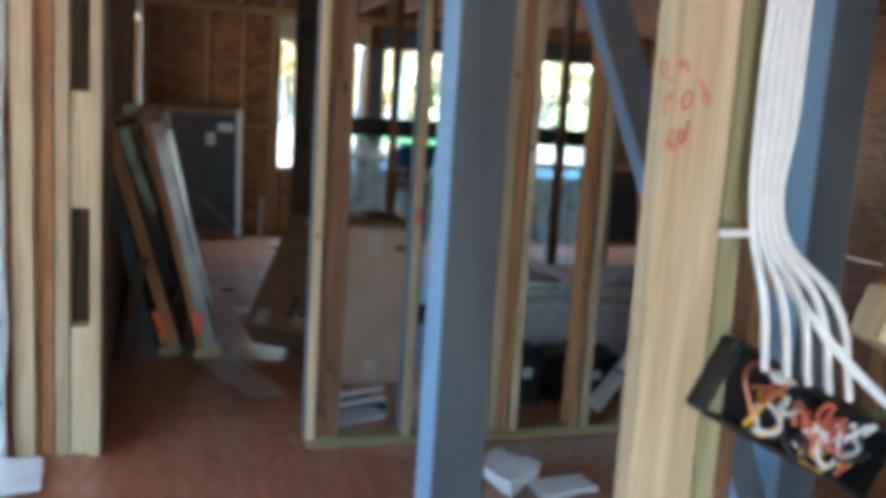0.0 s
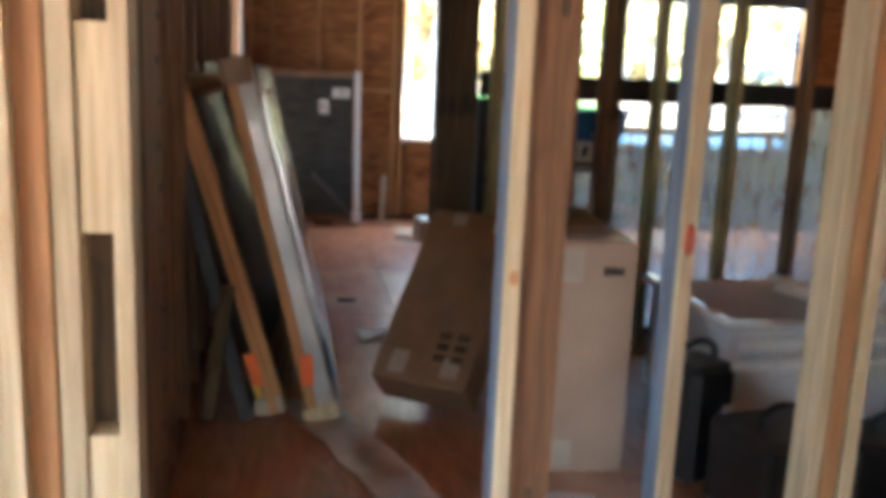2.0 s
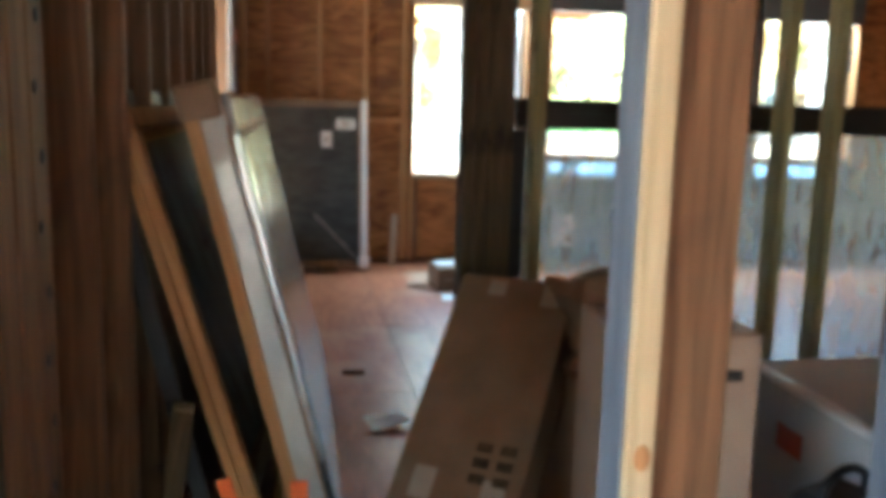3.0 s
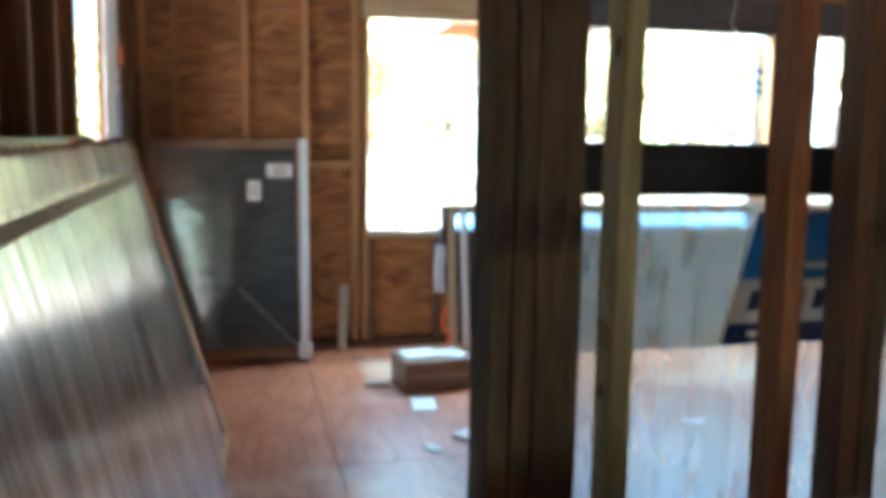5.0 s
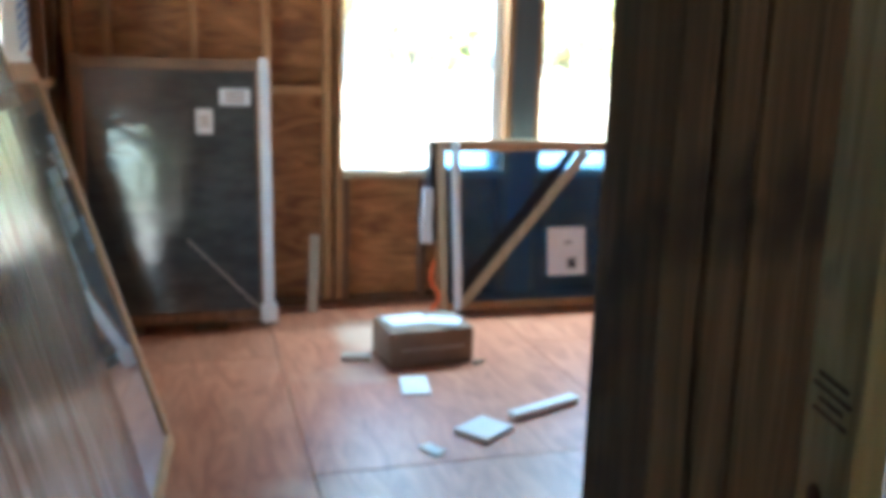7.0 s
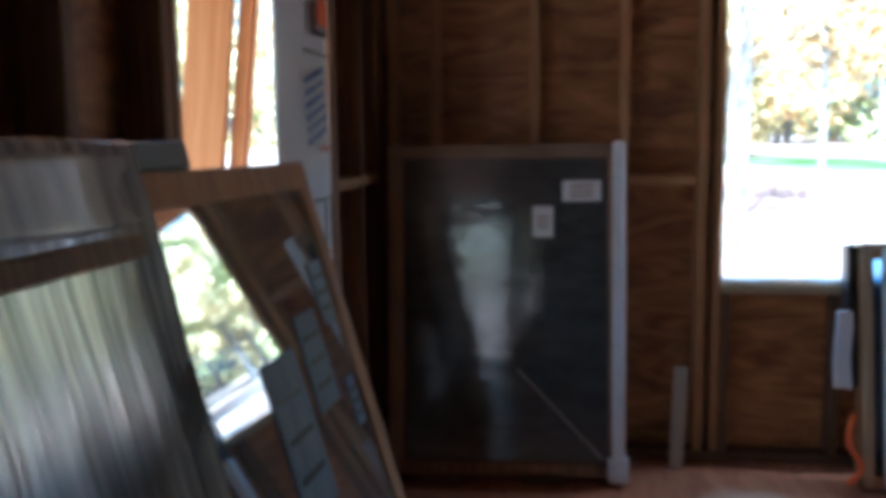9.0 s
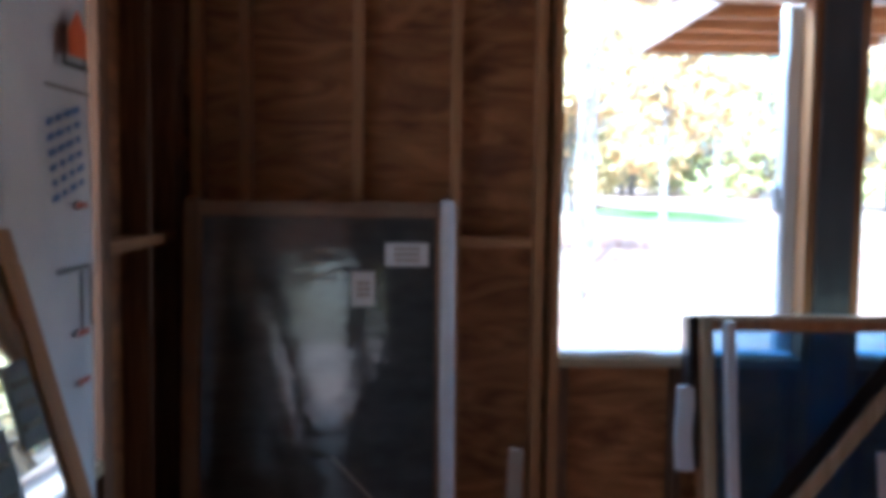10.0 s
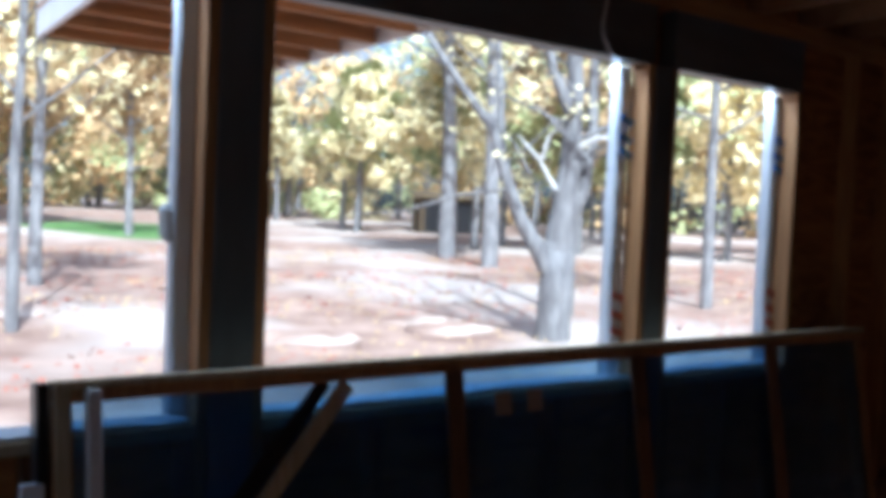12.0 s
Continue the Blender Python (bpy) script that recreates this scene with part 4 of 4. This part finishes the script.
def tree(name, x, y, height, r, seed, leaf_mat, leaves, label, fork=False, spread=1.0, leaf=0.16, clear=0.35):
    rng = random.Random(seed)
    t = empty(name, pose(x, y, ground_z(x, y) - 0.1), label, "tree")
    bm, tips = bmesh.new(), []
    lean = Vector((rng.uniform(-0.05, 0.05), rng.uniform(-0.05, 0.05), 0))
    pts = [lean * height * q * q + Vector((0.08 * rng.uniform(-1, 1) * q, 0.08 * rng.uniform(-1, 1) * q, height * q)) for q in [k / 7 for k in range(8)]]
    limb_bm(bm, [(0, 0, -0.2), (0, 0, 0.12)], r * 1.7, r * 1.15)
    limb_bm(bm, pts, r * 1.15, r * 0.25, 10)
    n = 12
    for k in range(n):
        q = clear + (0.95 - clear) * k / n
        base = Vector(pts[0]).lerp(Vector(pts[-1]), q)
        a = 2.4 * k + rng.uniform(-0.4, 0.4)
        ln = height * 0.32 * (1.1 - q) * spread * rng.uniform(0.7, 1.2)
        if fork and k == 0:
            a, ln = 3.4, height * 0.5
        d = Vector((math.cos(a), math.sin(a), rng.uniform(0.3, 0.9)))
        mid_ = base + d * ln * 0.5 + Vector((rng.uniform(-0.2, 0.2), rng.uniform(-0.2, 0.2), 0.1))
        tip = base + d * ln + Vector((0, 0, 0.2 * ln))
        limb_bm(bm, [base, mid_, tip], r * (0.45 if not (fork and k == 0) else 0.7) * (1.15 - q), r * 0.06, 6)
        tips += [mid_, tip]
        for _ in range(3):
            e = mid_.lerp(tip, rng.random()) 
            tw = e + Vector((rng.uniform(-1, 1), rng.uniform(-1, 1), rng.uniform(-0.2, 0.8))) * ln * 0.4
            limb_bm(bm, [e, e.lerp(tw, 0.5) + Vector((0, 0, 0.05)), tw], r * 0.09, r * 0.03, 4)
            tips.append(tw)
    part("trunk", bm, bark, t, smooth=True)
    if leaves:
        bm = bmesh.new()
        for p in tips:
            leaf_cloud(bm, p, height * 0.09, leaves // len(tips), leaf, rng)
        part("crown", bm, leaf_mat, t)
    return t


def forked_tree(x, y):
    """Old grey tree: a short bole, a leaning stem, an upright stem and broken pale limbs; l runs across the view, h up."""
    t = empty("forked_tree", pose(x, y, ground_z(x, y) - 0.1), "old grey forked tree with broken pale limbs", "tree")
    across = Vector((0.742, -0.67, 0))
    def line(pts, depth=0.0):
        return [across * l + Vector((0.67, 0.742, 0)) * depth * h / 4 + Vector((0, 0, h)) for l, h in pts]
    bm = bmesh.new()
    limb_bm(bm, line(((0, -0.3), (0, 0.1), (0.02, 0.9), (0.02, 1.75))), 0.33, 0.25, 12)
    limb_bm(bm, line(((0.02, 1.6), (0.1, 2.3), (0.17, 3.2), (0.2, 4.4), (0.05, 6.0), (0.2, 8.5))), 0.26, 0.07, 10)
    limb_bm(bm, line(((0.05, 1.9), (0.4, 2.6), (0.52, 3.6), (0.5, 5.2), (0.9, 7.5)), 0.4), 0.17, 0.04, 8)
    limb_bm(bm, line(((-0.02, 1.1), (-0.3, 1.6), (-0.62, 2.1), (-0.85, 2.7), (-1.15, 3.6), (-1.7, 4.3), (-2.5, 5.4)), -0.2), 0.17, 0.05, 10)
    limb_bm(bm, line(((-1.0, 3.2), (-1.05, 4.2), (-1.2, 6.0)), 0.1), 0.09, 0.03, 8)
    limb_bm(bm, line(((0.15, 3.9), (-0.2, 4.6), (-0.4, 5.6)), -0.2), 0.13, 0.04, 8)
    limb_bm(bm, line(((0.2, 3.4), (0.8, 3.7), (1.3, 3.6), (2.0, 3.9)), -0.3), 0.05, 0.015, 6)
    limb_bm(bm, line(((-0.8, 2.6), (-1.7, 2.45), (-2.6, 2.15), (-3.4, 2.05)), -0.3), 0.035, 0.012, 6)
    r8, tips = random.Random(17), []
    for k in range(46):
        h = r8.uniform(2.8, 7.5)
        l = r8.choice((0.15 + 0.02 * h, -0.35 * (h - 1.5), 0.5))
        l1, h1 = l + r8.uniform(-1.3, 1.3), h + r8.uniform(0.1, 1.0)
        pts = line(((l, h), ((l + l1) / 2, (h + h1) / 2 + 0.12), (l1, h1)), r8.uniform(-1, 1))
        limb_bm(bm, pts, 0.03, 0.007, 4)
        tips.append(pts[-1])
    part("trunk", bm, bark, t, smooth=True)
    bm = bmesh.new()
    for pts, r in ((((-0.05, 2.6), (-0.35, 3.1), (-0.72, 3.5)), 0.05), (((-0.3, 3.1), (-0.2, 3.5), (0.0, 3.65)), 0.045), (((0.25, 3.3), (0.6, 3.5), (1.0, 3.45)), 0.05)):
        limb_bm(bm, line(pts, -0.3), r, 0.02, 6)
    part("broken_limb", bm, pale_bark, t, "pale barkless broken limbs", True)
    bm = bmesh.new()
    for p in tips:
        leaf_cloud(bm, p, 0.5, 10, 0.07, r8)
    part("crown", bm, leaves_yellow, t)


pale_bark = surface("pale_bare_wood", (0.5, 0.48, 0.44), (0.66, 0.64, 0.6), (6, 6, 6), 0.8, vary=0.1)
forked_tree(8.35, 18.2)
tree("bare_tree", 0.5, 21.3, 9, 0.09, 5, leaves_yellow, 260, "slim grey tree with sparse yellow leaves", leaf=0.12)
tree("autumn_tree", 1.8, 27.0, 9, 0.14, 6, leaves_yellow, 1200, "autumn tree with yellow leaves")
tree("bare_tree", 16.5, 33.0, 13, 0.3, 8, leaves_rust, 900, "thick old grey tree with rust leaves high up", clear=0.5)
tree("bare_tree", 15.9, 29.7, 12, 0.26, 14, leaves_yellow, 900, "thick grey tree with yellow leaves high up", clear=0.5)
tree("bare_tree", 10.8, 20.5, 11, 0.14, 9, leaves_yellow, 260, "grey tree with bare branches", clear=0.3)
tree("bare_tree", 14.6, 20.0, 11, 0.13, 12, leaves_green, 500, "grey tree with sparse green leaves")
mats = (leaves_yellow, leaves_green, leaves_rust)
protos = [tree("forest_tree", 17 + 3 * k, 34 + 2 * k, 8.5 + 0.8 * k, 0.15, 20 + k, mats[k % 3], 3000, ("tall tree with yellow autumn leaves", "tall tree with green leaves", "tall tree with rust autumn leaves")[k % 3], leaf=0.2, clear=0.25) for k in range(3)]
rng = random.Random(11)
for k in range(30):
    a, d = rng.uniform(-8, 72), rng.uniform(34, 62)
    x, y = -1.7 + d * math.sin(radians(a)), 7 + d * math.cos(radians(a))
    if abs(a - 31) < 6 and d < 42:
        continue
    copy_thing(protos[k % 3], pose(x, y, ground_z(x, y) - 0.1, 0, 0, rng.uniform(0, 360)))
# the far woods, too many to count
bm = bmesh.new()
for k in range(110):
    a, d = radians(rng.uniform(-30, 85)), rng.uniform(62, 80)
    p = Vector((-1.7 + d * math.sin(a), 7 + d * math.cos(a), 0))
    limb_bm(bm, [p, p + Vector((0.2, 0, 5)), p + Vector((0.5, 0, 10))], 0.3, 0.1, 5)
tagged(part("far_trunks", bm, bark), "distant grey trunks of the woods", "woods", kind="stuff")
for nm, mat, sd in (("far_foliage", leaves_yellow, 1), ("far_foliage_green", leaves_green, 2), ("far_foliage_rust", leaves_rust, 3)):
    bm, r3 = bmesh.new(), random.Random(sd)
    for k in range(240):
        a, d = radians(r3.uniform(-30, 85)), r3.uniform(60, 84)
        leaf_cloud(bm, (-1.7 + d * math.sin(a), 7 + d * math.cos(a), r3.uniform(0.8, 16)), r3.uniform(1.5, 3.6), 130, 0.36, r3)
    tagged(part(nm, bm, mat), "distant autumn foliage of the woods", "woods", kind="stuff")
shed = empty("shed", pose(27, 48, ground_z(27, 48), 0, 0, -25), "small dark wooden shed among the trees", "shed")
part("wall", box_bm(3.6, 2.6, 2.0, 0.02, (0, 0, 1.0)), dark_lumber, shed)
part("roof", box_bm(4.2, 3.2, 0.12, 0.02, (0, 0, 2.15), Matrix.Rotation(0.14, 4, "X")), dark_lumber, shed)
# black panel stands in for the shaded inside of the open front
part("door", box_bm(3.1, 0.05, 1.7, 0.01, (0.1, -1.32, 0.87)), black, shed, "black panel painting the shade of the open front")
for k in range(5):
    x, y = rng.uniform(0, 9), rng.uniform(19, 28)
    mound = empty("leaf_mound", pose(x, y, ground_z(x, y) - 0.03), "low mound of rust-coloured leaves and dirt", "mound", "leaf mounds")
    b_ = bmesh.new()
    bmesh.ops.create_icosphere(b_, subdivisions=3, radius=0.7)
    bmesh.ops.scale(b_, vec=(1.3, 0.8, 0.22), verts=b_.verts)
    for v_ in b_.verts:
        v_.co += noise.noise_vector(v_.co * 3 + Vector((k, 0, 0))) * 0.12
    part("mound_body", b_, leaf_litter, mound, smooth=True)
# unseen trees added to the south for the crate glass to reflect
for k in range(7):
    a, d = rng.uniform(150, 250), rng.uniform(16, 34)
    x, y = -2.5 + d * math.sin(radians(a)), d * math.cos(radians(a))
    copy_thing(protos[k % 3], pose(x, y, ground_z(x, y) - 0.1, 0, 0, rng.uniform(0, 360)))
# sawdust and chips by the hall partition
bm, r6 = bmesh.new(), random.Random(21)
for k in range(4200):
    c = Vector((r6.uniform(-1.5, 0.3), 3.46 - abs(r6.gauss(0, 0.17)), 0.004))
    a, q = r6.uniform(0, 6.28), r6.uniform(0.004, 0.014)
    d1, d2 = Vector((math.cos(a), math.sin(a), 0.15)) * q, Vector((-math.sin(a), math.cos(a), 0.1)) * q * 0.6
    bm.faces.new([bm.verts.new(c + d1), bm.verts.new(c + d2), bm.verts.new(c - d1), bm.verts.new(c - d2)])
tagged(part("sawdust", bm, tape), "pale sawdust and chips scattered by the partition", "sawdust", kind="stuff")

# fallen leaves outside the north windows
for nm, mat, sd in (("leaf_litter", leaves_rust, 31), ("leaf_litter_dark", surface("red_fallen_leaves", (0.3, 0.07, 0.04), (0.45, 0.16, 0.09), (3, 3, 3), 0.8, vary=0.2), 32)):
    bm, r9 = bmesh.new(), random.Random(sd)
    for k in range(9000):
        a, d = radians(r9.uniform(-25, 75)), 5 + 27 * r9.random() ** 0.6
        x, y = -1.7 + d * math.sin(a), 7 + d * math.cos(a)
        if y < 10.4 or noise.noise(Vector((x * 0.25 + sd, y * 0.25, 0))) < (-0.1 if d > 15 else 0.2):
            continue
        c, a, q = Vector((x, y, ground_z(x, y) + 0.03)), r9.uniform(0, 6.28), r9.uniform(0.018, 0.042) * (1 + d / 25)
        d1, d2 = Vector((math.cos(a), math.sin(a), r9.uniform(-0.3, 0.5))) * q, Vector((-math.sin(a), math.cos(a), r9.uniform(-0.2, 0.4))) * q * 0.7
        bm.faces.new([bm.verts.new(c + d1), bm.verts.new(c + d2), bm.verts.new(c - d1), bm.verts.new(c - d2)])
    tagged(part(nm, bm, mat), "fallen autumn leaves scattered over the ground", "leaves", kind="stuff")
